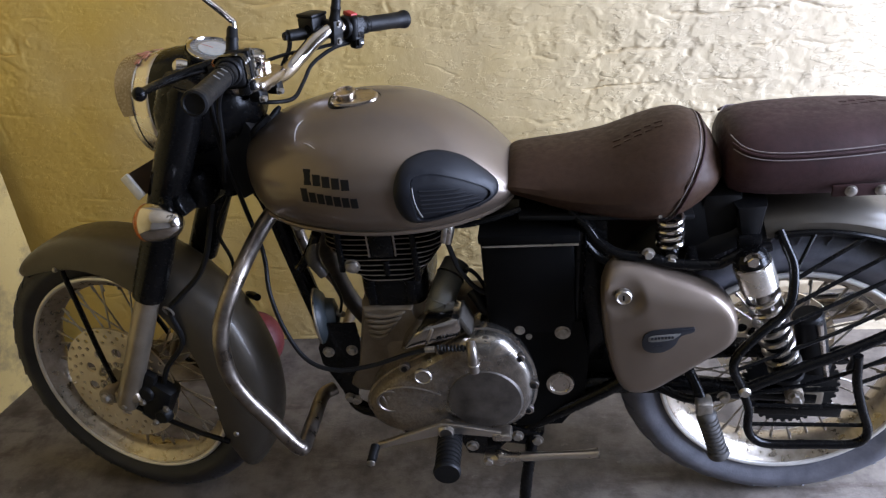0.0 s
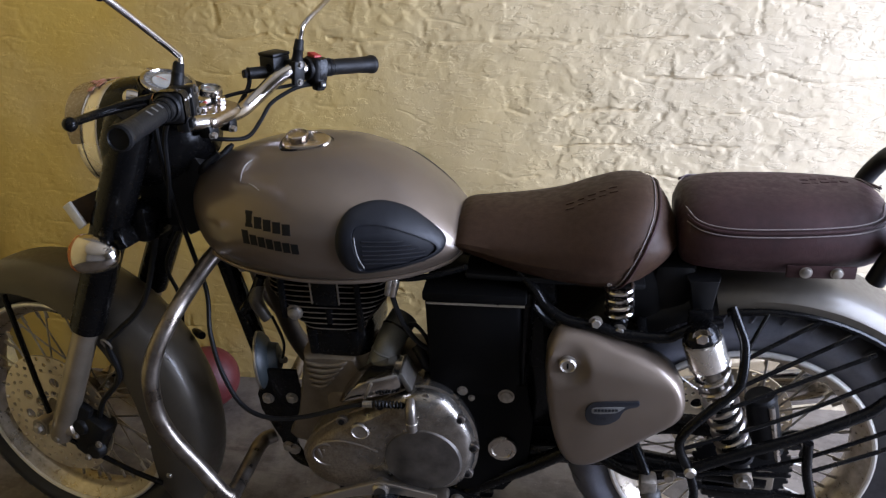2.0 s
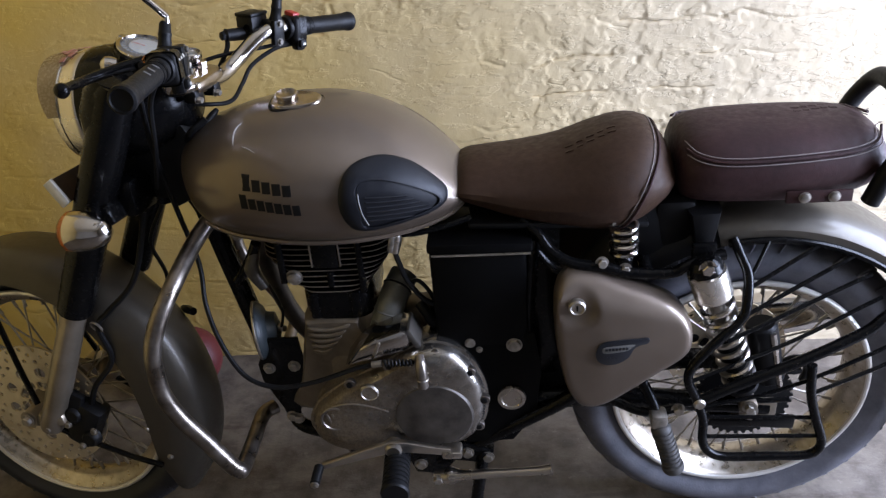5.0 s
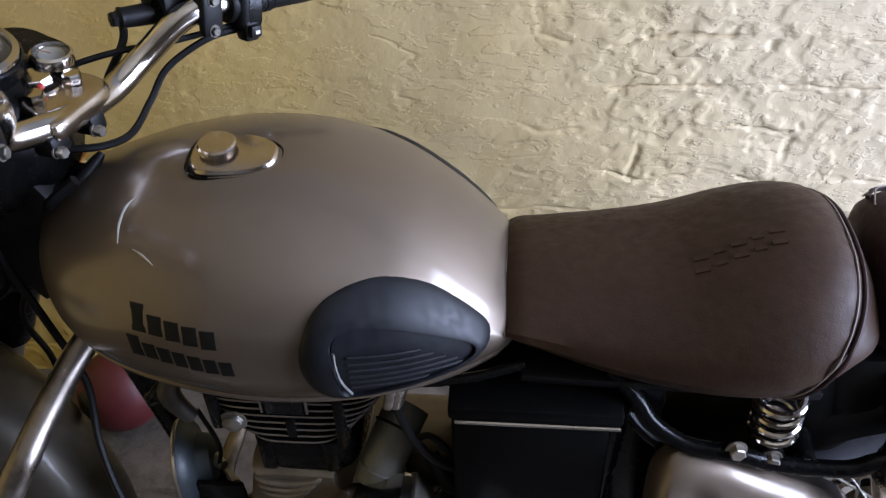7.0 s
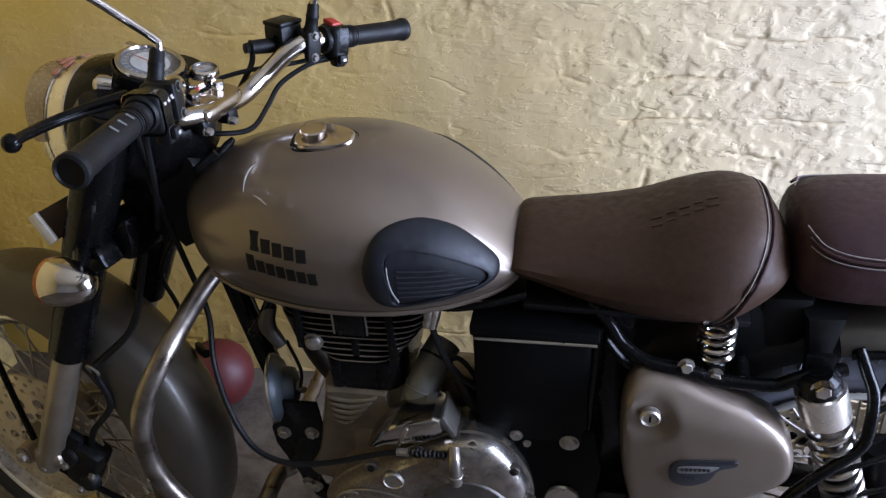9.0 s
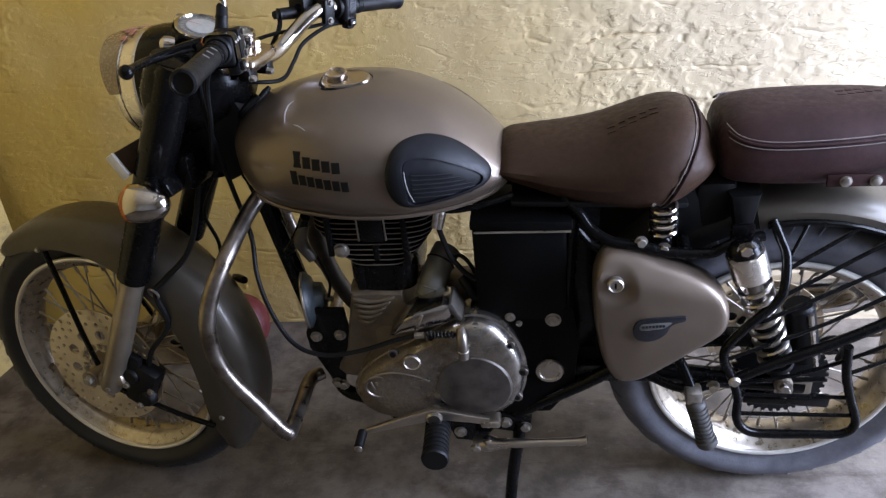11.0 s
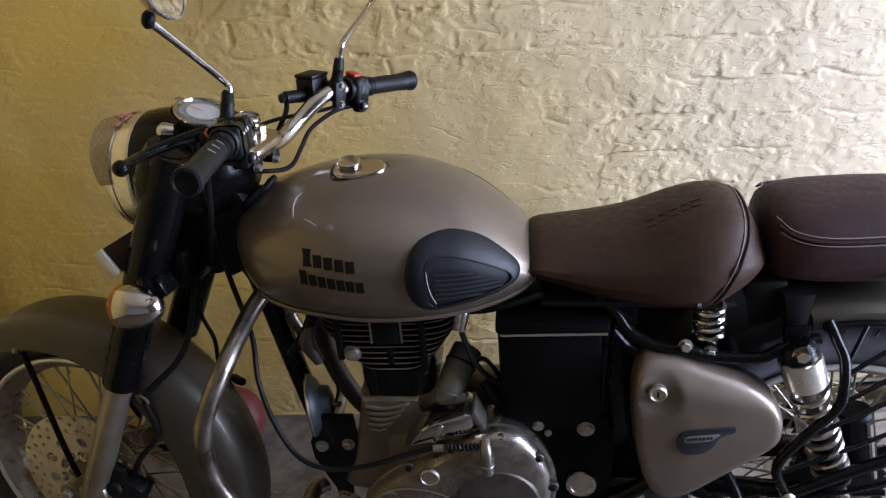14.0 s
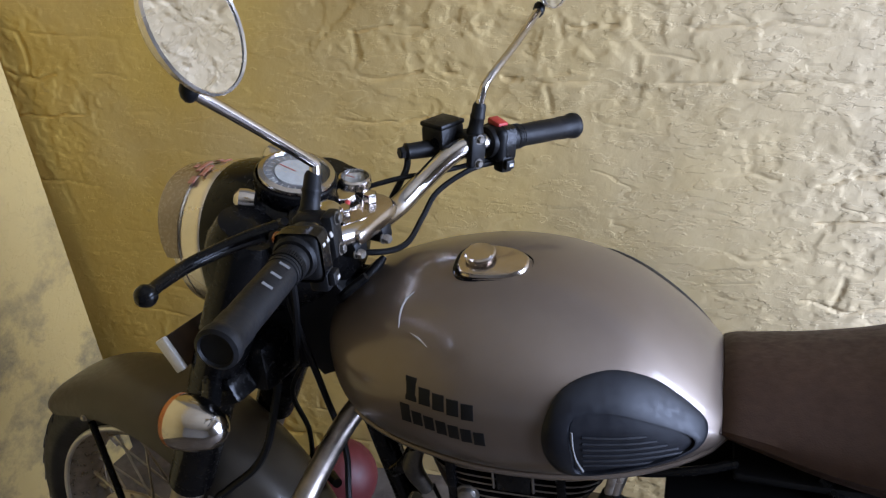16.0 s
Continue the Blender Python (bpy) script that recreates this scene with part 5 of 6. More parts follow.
cover = part("clutch_cover", bulge(COVER, [(1.0, -0.085), (1.0, -0.128), (1.02, -0.130), (1.02, -0.138), (0.99, -0.140), (0.975, -0.150), (0.945, -0.160), (0.88, -0.167), (0.75, -0.170), (0.3, -0.172)]), M_COVER, engine, "grimy alloy clutch cover")
part("clutch_dome", lathe([(0.074, 0.0), (0.073, 0.007), (0.0695, 0.0115), (0.067, 0.0120), (0.001, 0.0125)], (0.113, -0.162, 0.378), (0, -1, 0), 48), M_DOME, engine, "round dark dome")
for x, z in ((-0.037, 0.446), (0.039, 0.486), (0.123, 0.507), (0.183, 0.466), (0.206, 0.402), (0.193, 0.340), (-0.108, 0.350), (0.045, 0.290), (-0.05, 0.288)):
    part("cover_screw", lathe([(0.0105, 0), (0.0105, 0.008), (0.0095, 0.009)], (x, -0.150, z), (0, -1, 0), 18), M_ALLOY, engine)
    part("screw_socket", lathe([(0.006, 0), (0.006, 0.0035), (0.005, 0.0042)], (x, -0.158, z), (0, -1, 0), 6), M_SATIN, engine)
part("filler_plug", lathe([(0.0175, 0), (0.0175, 0.006), (0.0150, 0.009), (0.0135, 0.007), (0.001, 0.007)], (0.000, -0.165, 0.436), (0, -1, 0), 26), M_STEEL, engine, "bright oil filler plug")
# maker's roundel as plain rings
part("roundel", torus_ring((-0.072, -0.1685, 0.374), (0.10, -1, 0), 0.025, 0.0030, 32, 6), M_ALLOY, engine, "raised round badge")
bars = bmesh.new()
for k in range(3):
    block((0.006, 0.004, 0.026), Matrix.Translation((-0.083 + 0.011 * k, -0.168, 0.374)) @ Matrix.Rotation(radians(-20), 4, "Y"), 0.0012, 1, bars)
part("roundel_bar", bars, M_ALLOY, engine)
part("badge_sweep", tube([(-0.075, -0.168, 0.402), (-0.04, -0.172, 0.412), (0.0, -0.172, 0.404), (0.03, -0.173, 0.392)], 0.0022, 6, 6), M_ALLOY, engine)
# clutch release arm
arm = tube([(0.097, -0.160, 0.508), (0.099, -0.174, 0.498), (0.100, -0.180, 0.480), (0.101, -0.181, 0.456)], [0.009, 0.010, 0.010, 0.0095], 16, 6)
part("release_arm", arm, M_ALLOY, engine, "dull alloy clutch release arm")
part("arm_collar", torus_ring((0.1005, -0.1805, 0.474), (0.03, -0.03, 1), 0.0098, 0.0018, 20, 6), M_STEEL, engine)
part("cable_end", rod((0.012, -0.170, 0.500), (0.030, -0.171, 0.502), 0.006, None, 10), M_STEEL, engine)
spring = [Vector((0.034 + 0.052 * k / 60, -0.171 + 0.0052 * math.cos(2 * math.pi * 8 * k / 60), 0.503 + 0.0052 * math.sin(2 * math.pi * 8 * k / 60))) for k in range(61)]
part("return_spring", tube(spring, 0.0022, 6, 0), M_SATIN, engine)

# crankcase neck with shallow curved ribs, black barrel above it
MOUTH = round_outline([(-0.165, 0.33), (-0.150, 0.40), (-0.135, 0.470), (-0.121, 0.534), (-0.113, 0.545), (-0.026, 0.545), (-0.017, 0.535), (0.0, 0.49), (0.04, 0.44), (0.06, 0.40), (0.04, 0.32)], 4)
part("crankcase_mouth", bulge(MOUTH, [(1.0, 0.09), (1.0, -0.070), (0.975, -0.084), (0.90, -0.092)]), M_CAST, engine, "dusty brown cast crankcase neck")
for k in range(5):
    xl, xr, z = -0.116 + 0.001 * k, -0.034 - 0.009 * k, 0.530 - 0.0125 * k
    rib = tube([(xl, -0.084, z - 0.002), (xl + 0.006, -0.093, z - 0.004), ((xl + xr) / 2, -0.095, z - 0.0065), (xr - 0.008, -0.094, z), (xr, -0.085, z + 0.004)], [0.003, 0.0042, 0.0045, 0.0042, 0.003], 8, 5)
    part("crankcase_rib", rib, M_CAST, engine)


def rounded_fin(cx, z, a, b, thick, soft=0.0015):
    """A flat fin with a rounded plan and a soft edge."""
    def ring(f, h):
        out = []
        for k in range(48):
            t = 2 * math.pi * k / 48
            c, q = math.cos(t), math.sin(t)
            out.append(Vector((cx + (a - f) * math.copysign(abs(c) ** 0.5, c), (b - f) * math.copysign(abs(q) ** 0.5, q), z + h)))
        return out
    return ring_mesh([ring(soft, -thick / 2), ring(0.0, -thick / 4), ring(0.0, thick / 4), ring(soft, thick / 2)])


part("barrel", rounded_fin(-0.052, 0.573, 0.068, 0.090, 0.062, 0.004), M_BLACK, engine, "black enamelled barrel")
part("barrel_lug", block((0.018, 0.020, 0.056), Matrix.Translation((-0.094, -0.082, 0.574)), 0.004), M_BLACK, engine)
part("barrel_lug", block((0.018, 0.020, 0.056), Matrix.Translation((-0.018, -0.082, 0.574)), 0.004), M_BLACK, engine)
# head with black fins; pale rings paint in the light their edges catch
head = part("cylinder_head", block((0.130, 0.110, 0.130), Matrix.Translation((-0.055, 0, 0.668)), 0.02), M_BLACK, bike, "black finned cylinder head")
for k in range(10):
    z = 0.608 + 0.0112 * k
    f = min(1.0, k / 6) ** 0.8
    x0, x1 = -0.118 - 0.060 * f, 0.006 + 0.054 * f
    part("fin", rounded_fin((x0 + x1) / 2, z, (x1 - x0) / 2, 0.097, 0.0036), M_BLACK, head)
    part("fin_edge", rounded_fin((x0 + x1) / 2, z, (x1 - x0) / 2 + 0.0008, 0.0977, 0.0024, 0.0008), M_ALLOY, head, "pale fin edge with the light it catches put into its colour")
for x, z0, z1 in ((-0.139, 0.628, 0.712), (-0.055, 0.618, 0.650), (0.001, 0.604, 0.712)):
    part("fin_post", block((0.012, 0.1985, z1 - z0), Matrix.Translation((x, 0, (z0 + z1) / 2)), 0.003), M_BLACK, head)
part("fin_notch", block((0.045, 0.030, 0.052), Matrix.Translation((-0.058, -0.086, 0.685)), 0.004), M_BLACK, head)
for x in (-0.083, -0.033):
    part("notch_side", rod((x, -0.0985, 0.662), (x, -0.0985, 0.706), 0.0019, None, 8), M_ALLOY, head)
part("head_bolt", cap_bolt((-0.120, -0.094, 0.640), (0, -1, 0), 0.0125, 0.010), M_STEEL, head)
part("exhaust_elbow", tube([(-0.150, 0.03, 0.660), (-0.190, 0.03, 0.668), (-0.215, 0.05, 0.640), (-0.225, 0.08, 0.58), (-0.20, 0.11, 0.42), (-0.12, 0.13, 0.30), (0.05, 0.135, 0.265), (0.35, 0.14, 0.285)], 0.019, 16, 6), M_DOME, engine, "dull dark exhaust pipe")
part("rocker_oil_pipe", tube([(-0.196, -0.055, 0.672), (-0.205, -0.062, 0.640), (-0.190, -0.06, 0.600)], [0.010, 0.014, 0.010], 14, 5), M_FIN, engine)

# starter motor, intake
wedge = [(-0.040, 0.484), (-0.012, 0.522), (0.012, 0.540), (0.066, 0.560), (0.078, 0.556), (0.083, 0.536), (0.076, 0.515), (0.012, 0.497)]
starter = part("starter_cover", extrude_outline(wedge, -0.158, -0.090, 0.011), M_CHROME, bike, "chromed starter motor cover")
part("starter_band", block((0.006, 0.074, 0.040), Matrix.Translation((0.020, -0.124, 0.520)) @ Matrix.Rotation(radians(24), 4, "Y"), 0.002), M_DULL, starter)
part("starter_end", block((0.012, 0.060, 0.044), Matrix.Translation((0.086, -0.120, 0.536)) @ Matrix.Rotation(radians(-25), 4, "Y"), 0.004), M_FIN, starter)
INTAKE = [(0.020, -0.088, 0.490), (0.028, -0.084, 0.520), (0.039, -0.074, 0.552), (0.053, -0.052, 0.580), (0.066, -0.026, 0.596)]
part("intake", tube(INTAKE, [0.0275, 0.0270, 0.0265, 0.0265, 0.0265], 26, 5), M_BODY, engine, "dusty grey intake stub")
for k, t in enumerate((1.35, 1.9, 3.1)):
    a, b = Vector(INTAKE[int(t)]), Vector(INTAKE[int(t) + 1])
    part("intake_band", torus_ring(a.lerp(b, t % 1), b - a, 0.0268, 0.0020, 30, 6), M_BLACK if k == 2 else M_BODY, engine)
part("intake_body", block((0.065, 0.06, 0.060), Matrix.Translation((0.090, -0.03, 0.515)), 0.015), M_CAST, engine)
part("breather_hose", tube([(0.095, -0.070, 0.56), (0.110, -0.085, 0.545), (0.120, -0.09, 0.53), (0.140, -0.09, 0.53)], 0.010, 12, 5), M_RUBBER, engine)

# petcock and hoses
tap = part("fuel_tap", tube([(0.071, -0.098, 0.742), (0.070, -0.102, 0.718), (0.066, -0.104, 0.690)], [0.009, 0.012, 0.008], 14, 4), M_DULL, bike, "plated fuel tap")
part("tap_lever", block((0.010, 0.008, 0.034), Matrix.Translation((0.063, -0.114, 0.712)) @ Matrix.Rotation(radians(12), 4, "Y"), 0.003), M_STEEL, tap)
part("fuel_hose", tube([(0.066, -0.104, 0.692), (0.072, -0.104, 0.665), (0.082, -0.102, 0.630), (0.105, -0.100, 0.592), (0.130, -0.100, 0.574)], 0.0050, 8, 6), M_RUBBER, tap)
part("vent_hose", tube([(0.082, -0.090, 0.615), (0.098, -0.090, 0.622), (0.114, -0.090, 0.604), (0.128, -0.090, 0.572)], 0.0040, 8, 6), M_RUBBER, tap)
part("tap_pipe", tube([(0.075, -0.10, 0.722), (0.110, -0.10, 0.724), (0.160, -0.098, 0.735), (0.20, -0.09, 0.745)], 0.0055, 10, 5), M_BLACK, tap)

# horn and front engine plate
plate2 = part("front_plate_mount", extrude_outline([(-0.226, 0.440), (-0.224, 0.403), (-0.194, 0.330), (-0.188, 0.300), (-0.166, 0.298), (-0.150, 0.380), (-0.136, 0.440), (-0.140, 0.500), (-0.200, 0.500)], -0.086, -0.078, 0.002), M_BLACK, bike, "black front engine plate")
for x, z in ((-0.205, 0.432), (-0.156, 0.436), (-0.180, 0.312), (-0.168, 0.306)):
    part("plate_bolt", hex_bolt((x, -0.086, z), (0, -1, 0), 0.009, 0.009), M_STEEL, plate2)
horn = part("horn", lathe([(0.012, -0.040), (0.030, -0.034), (0.034, -0.018), (0.046, -0.014), (0.056, -0.004), (0.058, 0.002), (0.054, 0.006), (0.040, 0.002), (0.001, 0.0)], (-0.222, -0.048, 0.494), (-0.96, -0.22, -0.05), 32), M_HORN, bike, "round blue-grey horn with a bright rim")
part("horn_rim", torus_ring((-0.224, -0.0485, 0.494), (-0.96, -0.22, -0.05), 0.0565, 0.0028, 40, 8), M_DULL, horn)
part("horn_terminal", rod((-0.190, -0.045, 0.500), (-0.168, -0.060, 0.505), 0.010, 0.006, 12), M_STEEL, horn)
part("horn_wire", tube([(-0.175, -0.058, 0.505), (-0.165, -0.062, 0.55), (-0.185, -0.05, 0.60)], 0.003, 6, 5), M_RUBBER, horn)
part("front_hose", tube([(-0.245, -0.035, 0.60), (-0.225, -0.050, 0.628), (-0.205, -0.055, 0.66), (-0.19, -0.055, 0.69)], 0.010, 12, 5), M_BLACK, frame_ob)

# ---- side cover ----
SIDE = round_outline([(0.334, 0.590), (0.340, 0.635), (0.362, 0.657), (0.400, 0.653), (0.450, 0.633), (0.500, 0.614), (0.540, 0.592), (0.562, 0.562), (0.571, 0.526), (0.562, 0.494), (0.515, 0.455), (0.465, 0.416), (0.425, 0.388), (0.395, 0.380), (0.372, 0.390), (0.352, 0.432), (0.338, 0.510)], 5)


def side_cover_mesh(s):
    """Pressed cover on side s: flat face, sloped top edge and a dish round the lock."""
    prof = [(0.97, 0.105), (1.0, 0.122), (1.0, 0.140), (0.993, 0.150), (0.975, 0.159), (0.95, 0.1645), (0.92, 0.1675)]
    prof += [(0.92 - 0.055 * k, 0.1685 + 0.0004 * k) for k in range(1, 16)]
    cx = sum(p[0] for p in SIDE) / len(SIDE)
    cz = sum(p[1] for p in SIDE) / len(SIDE)
    rows = []
    for f, y in prof:
        row = []
        for x0, z0 in SIDE:
            x, z = cx + (x0 - cx) * f, cz + (z0 - cz) * f
            d = z - (0.612 - 0.27 * (x - 0.392))
            back = 0.40 * (d + math.sqrt(d * d + 0.00012)) * min(1.0, max(0.0, (y - 0.122) / 0.030))
            q = math.hypot(x - 0.374, z - 0.600) / 0.037
            if y > 0.145 and q < 1:
                back += 0.013 * (1 - q * q) ** 1.1
            row.append(Vector((x, s * (y - back), z)))
        rows.append(row)
    return ring_mesh(rows)


side_cover = part("side_cover", side_cover_mesh(-1), M_PAINT, bike, "taupe painted triangular side cover")
lock = part("cover_lock", lathe([(0.0145, 0), (0.0145, 0.009), (0.012, 0.012), (0.0095, 0.010), (0.001, 0.010)], (0.372, -0.157, 0.604), (0, -1, 0), 26), M_STEEL, side_cover, "bright key lock")
part("key_slot", block((0.003, 0.002, 0.010), Matrix.Translation((0.372, -0.1675, 0.604))), M_BLACK, lock)
part("side_cover", side_cover_mesh(1), M_PAINT, bike, "taupe painted triangular side cover")
# emblem: dark flag shape with pale bars in place of lettering
emb = round_outline([(0.403, 0.511), (0.4085, 0.530), (0.424, 0.5385), (0.450, 0.5415), (0.478, 0.5425), (0.492, 0.5425), (0.490, 0.534), (0.476, 0.529), (0.467, 0.522), (0.459, 0.505), (0.441, 0.492), (0.421, 0.490), (0.408, 0.497)], 4)
emblem = part("emblem", extrude_outline(emb, -0.1762, -0.166, 0.0006), M_EMBLEM, side_cover, "dark emblem with pale bars")
inner = round_outline([(0.414, 0.520), (0.418, 0.5275), (0.440, 0.5305), (0.468, 0.5325), (0.463, 0.5250), (0.452, 0.5185), (0.420, 0.5145)], 4)
part("emblem_panel", extrude_outline(inner, -0.1767, -0.1755, 0.0002), M_RING, emblem, "dull grey panel")
tags = bmesh.new()
for count, x0, z0, size in ((7, 0.4205, 0.5225, 0.0040), (3, 0.4245, 0.5045, 0.0036)):
    for k in range(count):
        block((size, 0.0010, size * 1.2), Matrix.Translation((x0 + 0.0058 * k, -0.1770 if count > 3 else -0.1766, z0 + 0.0004 * k)), 0, 1, tags)
part("emblem_bar", tags, M_EMBLEM, emblem)

# maker's name on the tank as plain dark bars, the first one larger
def tank_bar(x0, x1, z0, z1):
    n = 4
    pts = [(x0 + (x1 - x0) * k / n, z0) for k in range(n + 1)] + [(x1 - (x1 - x0) * k / n, z1) for k in range(n + 1)]
    return on_tank(pts, 0.0006, 0.02)


name_rows = ((-0.156, -0.072, 0.8470, 0.8650, 5, 0.020), (-0.164, -0.062, 0.8155, 0.8345, 7, 0.016))
for x0, x1, z0, z1, count, gap in name_rows:
    w = (x1 - x0) / count
    for k in range(count):
        tilt = -0.13 * (x0 + w * k - x0)
        big = 0.005 if k == 0 else 0.0
        part("name_bar", tank_bar(x0 + w * k, x0 + w * (k + 0.84), z0 + tilt - big * 0.3, z1 + tilt + big), M_DECAL, tank)
for pts in ([(-0.168, 0.921), (-0.176, 0.916), (-0.178, 0.909), (-0.175, 0.901)], [(-0.158, 0.901), (-0.147, 0.8995), (-0.135, 0.896)]):
    part("pale_arc", tube([(x, -(tank_side(x, z) + 0.0003), z + 0.0003) for x, z in pts], [0.0004] + [0.0013] * (len(pts) - 2) + [0.0005], 6, 5), M_SILVER, tank, "thin pale line on the tank")
# ribs of the pad
for k in range(6):
    z = 0.781 + 0.0085 * k
    a, b = 0.040, 0.146 - 0.0085 * max(0, k - 1) * 1.25 - (0.012 if k == 0 else 0)
    part("pad_rib", tube([(x, -(tank_side(x, zz) + 0.0062), zz) for x, zz in ((a + (b - a) * q / 5, z + 0.004 - 0.002 * q) for q in range(6))], 0.0019, 6, 2), M_PAD, pad)
edge_pts = [(0.030, 0.838), (0.031, 0.820), (0.034, 0.800), (0.040, 0.779)]
part("pad_edge", tube([(x, -(tank_side(x, z) + 0.0108), z) for x, z in edge_pts], 0.0014, 6, 4), M_RING, pad, "thin grey line along the panel's edge")
# seam flange of the tank
for s in (-1, 1):
    seam = [(x, s * (interp(x, TX, TWID) * 0.765 + 0.003), interp(x, TX, TBOT) + 0.001) for x in np.linspace(-0.255, 0.186, 26)]
    part("tank_seam", tube([tuple(float(v) for v in p) for p in seam], 0.0048, 8, 0), M_PAINT, tank)
part("tank_seal", tube([(-0.282, -0.03, 0.88), (-0.262, -0.05, 0.905), (-0.235, -0.04, 0.925)], 0.006, 8, 5), M_RUBBER, tank)

# ---- seat details ----
for s in (-1, 1):
    coil = []
    for k in range(101):
        a = 2 * math.pi * 4.6 * k / 100
        r = 0.0215
        coil.append(Vector((0.455 + r * math.cos(a) - 0.002 * k / 100, s * 0.103 + r * math.sin(a), 0.666 + 0.068 * k / 100)))
    spring = part("seat_spring", tube(coil, 0.0040, 8, 0), M_CHROME, rider, "chrome coil spring")
    part("spring_cup", lathe([(0.015, 0), (0.0155, 0.012), (0.010, 0.018)], (0.455, s * 0.103, 0.650), (0, 0, 1), 18), M_BLACK, spring)
    part("spring_mount", rod((0.455, s * 0.085, 0.652), (0.455, s * 0.120, 0.652), 0.013, None, 16), M_BLACK, rider)
    part("mount_bolt", hex_bolt((0.455, s * 0.120, 0.650), (0, s, 0), 0.0085, 0.009), M_STEEL, rider)
    part("spring_mount", rod((0.492, s * 0.080, 0.642), (0.491, s * 0.118, 0.638), 0.013, None, 16), M_BLACK, rider)
    part("mount_bolt", hex_bolt((0.491, s * 0.118, 0.638), (0, s, 0), 0.0085, 0.009), M_STEEL, rider)
    part("rail_bolt", hex_bolt((0.416, s * 0.124, 0.666), (0.1, s, 0.15), 0.0085, 0.010), M_STEEL, frame_ob)
part("seat_base", block((0.30, 0.20, 0.012), Matrix.Translation((0.345, 0, 0.726)) @ Matrix.Rotation(radians(2), 4, "Y"), 0.005), M_SATIN, rider)

# ---- rear end ----
for s in (-1, 1):
    top, low = Vector((0.585, s * 0.125, 0.655)), Vector((0.686, s * 0.118, 0.350))
    d = (low - top).normalized()
    L = (low - top).length
    shock = part("shock_absorber", lathe([(0.013, 0.02), (0.013, L - 0.02), (0.020, L - 0.10), (0.013, L - 0.01)][:2], top, d, 16), M_STEEL, bike, "chrome sprung rear shock absorber")
    part("shock_can", lathe([(0.027, 0.011), (0.0330, 0.013), (0.0335, 0.016), (0.0335, 0.064), (0.031, 0.067), (0.027, 0.067)], top, d, 28), M_LAMP, shock, "chrome spring cap")
    part("shock_cap", lathe([(0.008, -0.016), (0.020, -0.014), (0.028, -0.004), (0.0290, 0.013)], top, d, 28), M_BLACK, shock)
    coil = []
    f = axis_frame(top, d)
    turns = 8.5
    n = 220
    for k in range(n + 1):
        a = 2 * math.pi * turns * k / n
        coil.append(f @ Vector((0.0265 * math.cos(a), 0.0265 * math.sin(a), 0.070 + (L - 0.125) * k / n)))
    part("shock_spring", tube(coil, 0.0052, 8, 0), M_DULL, shock, "plated coil spring")
    part("shock_body", lathe([(0.019, L - 0.16), (0.019, L - 0.045), (0.030, L - 0.050), (0.030, L - 0.042), (0.016, L - 0.030), (0.012, L)], top, d, 22), M_SATIN, shock)
    part("shock_eye", rod(low + Vector((0, -0.016, 0)), low + Vector((0, 0.016, 0)), 0.017, None, 18, edge=0.003), M_CAST, shock)
    part("shock_nut", hex_bolt(top + Vector((0, s * 0.020, 0.006)), (0, s, 0), 0.011, 0.012), M_CHROME, shock)
    part("shock_nut", hex_bolt(low + Vector((0, s * 0.016, 0)), (0, s, 0), 0.009, 0.010), M_STEEL, shock)
    part("shock_tab", block((0.040, 0.010, 0.050), Matrix.Translation(top + Vector((0.0, -s * 0.014, 0.010))), 0.004), M_BLACK, shock)

brake_disc("rear_brake_disc", REAR, 0.070, 0.085, 0.120, Matrix(), rear_wheel)
part("rear_hub_drum", lathe([(0.060, -0.058), (0.066, -0.05), (0.066, -0.036), (0.040, -0.034)], REAR, (0, 1, 0), 36), M_CAST, rear_wheel)
teeth = []
for k in range(38):
    for off, r in ((0.0, 0.092), (0.35, 0.092), (0.5, 0.086), (0.85, 0.086)):
        a = 2 * math.pi * (k + off) / 38
        teeth.append((REAR[0] + r * math.cos(a), REAR[2] + r * math.sin(a)))
part("rear_sprocket", extrude_outline(teeth, -0.076, -0.070), M_SATIN, rear_wheel, "dark chain sprocket", smooth=False)
for z0, z1, tilt in ((0.415, 0.418, 0.5),):
    part("chain", block((0.50, 0.014, 0.012), Matrix.Translation((0.45, -0.073, (z0 + z1) / 2)) @ Matrix.Rotation(radians(tilt), 4, "Y"), 0.003), M_SATIN, bike, "dark drive chain")
guard2 = extrude_outline(round_outline([(0.40, 0.392), (0.55, 0.432), (0.68, 0.425), (0.78, 0.400), (0.775, 0.385), (0.68, 0.400), (0.55, 0.405), (0.41, 0.370)], 3), -0.088, -0.060, 0.002)
part("chain_guard", guard2, M_BLACK, bike, "black chain guard")
# canister and caliper seen through the rack
part("charcoal_canister", lathe([(0.024, 0), (0.028, 0.004), (0.028, 0.125), (0.024, 0.130)], (0.735, -0.075, 0.370), (-0.22, 0, 1), 24), M_SATIN, bike, "black canister inside the side rack")
part("canister_band", tube([(0.748, -0.098, 0.37), (0.722, -0.100, 0.49)], 0.006, 8, 0), M_DULL, bike, "bright clip")
part("canister_hose", tube([(0.745, -0.08, 0.40), (0.775, -0.085, 0.42), (0.800, -0.08, 0.40), (0.80, -0.07, 0.36)], 0.009, 10, 6), M_RUBBER, bike)
part("torque_arm", block((0.16, 0.012, 0.030), Matrix.Translation((0.70, -0.112, 0.300)) @ Matrix.Rotation(radians(4), 4, "Y"), 0.005), M_BLACK, bike, "dark brake arm")
part("brake_rod", rod((0.52, -0.118, 0.345), (0.76, -0.120, 0.355), 0.005, None, 8), M_BLACK, bike)

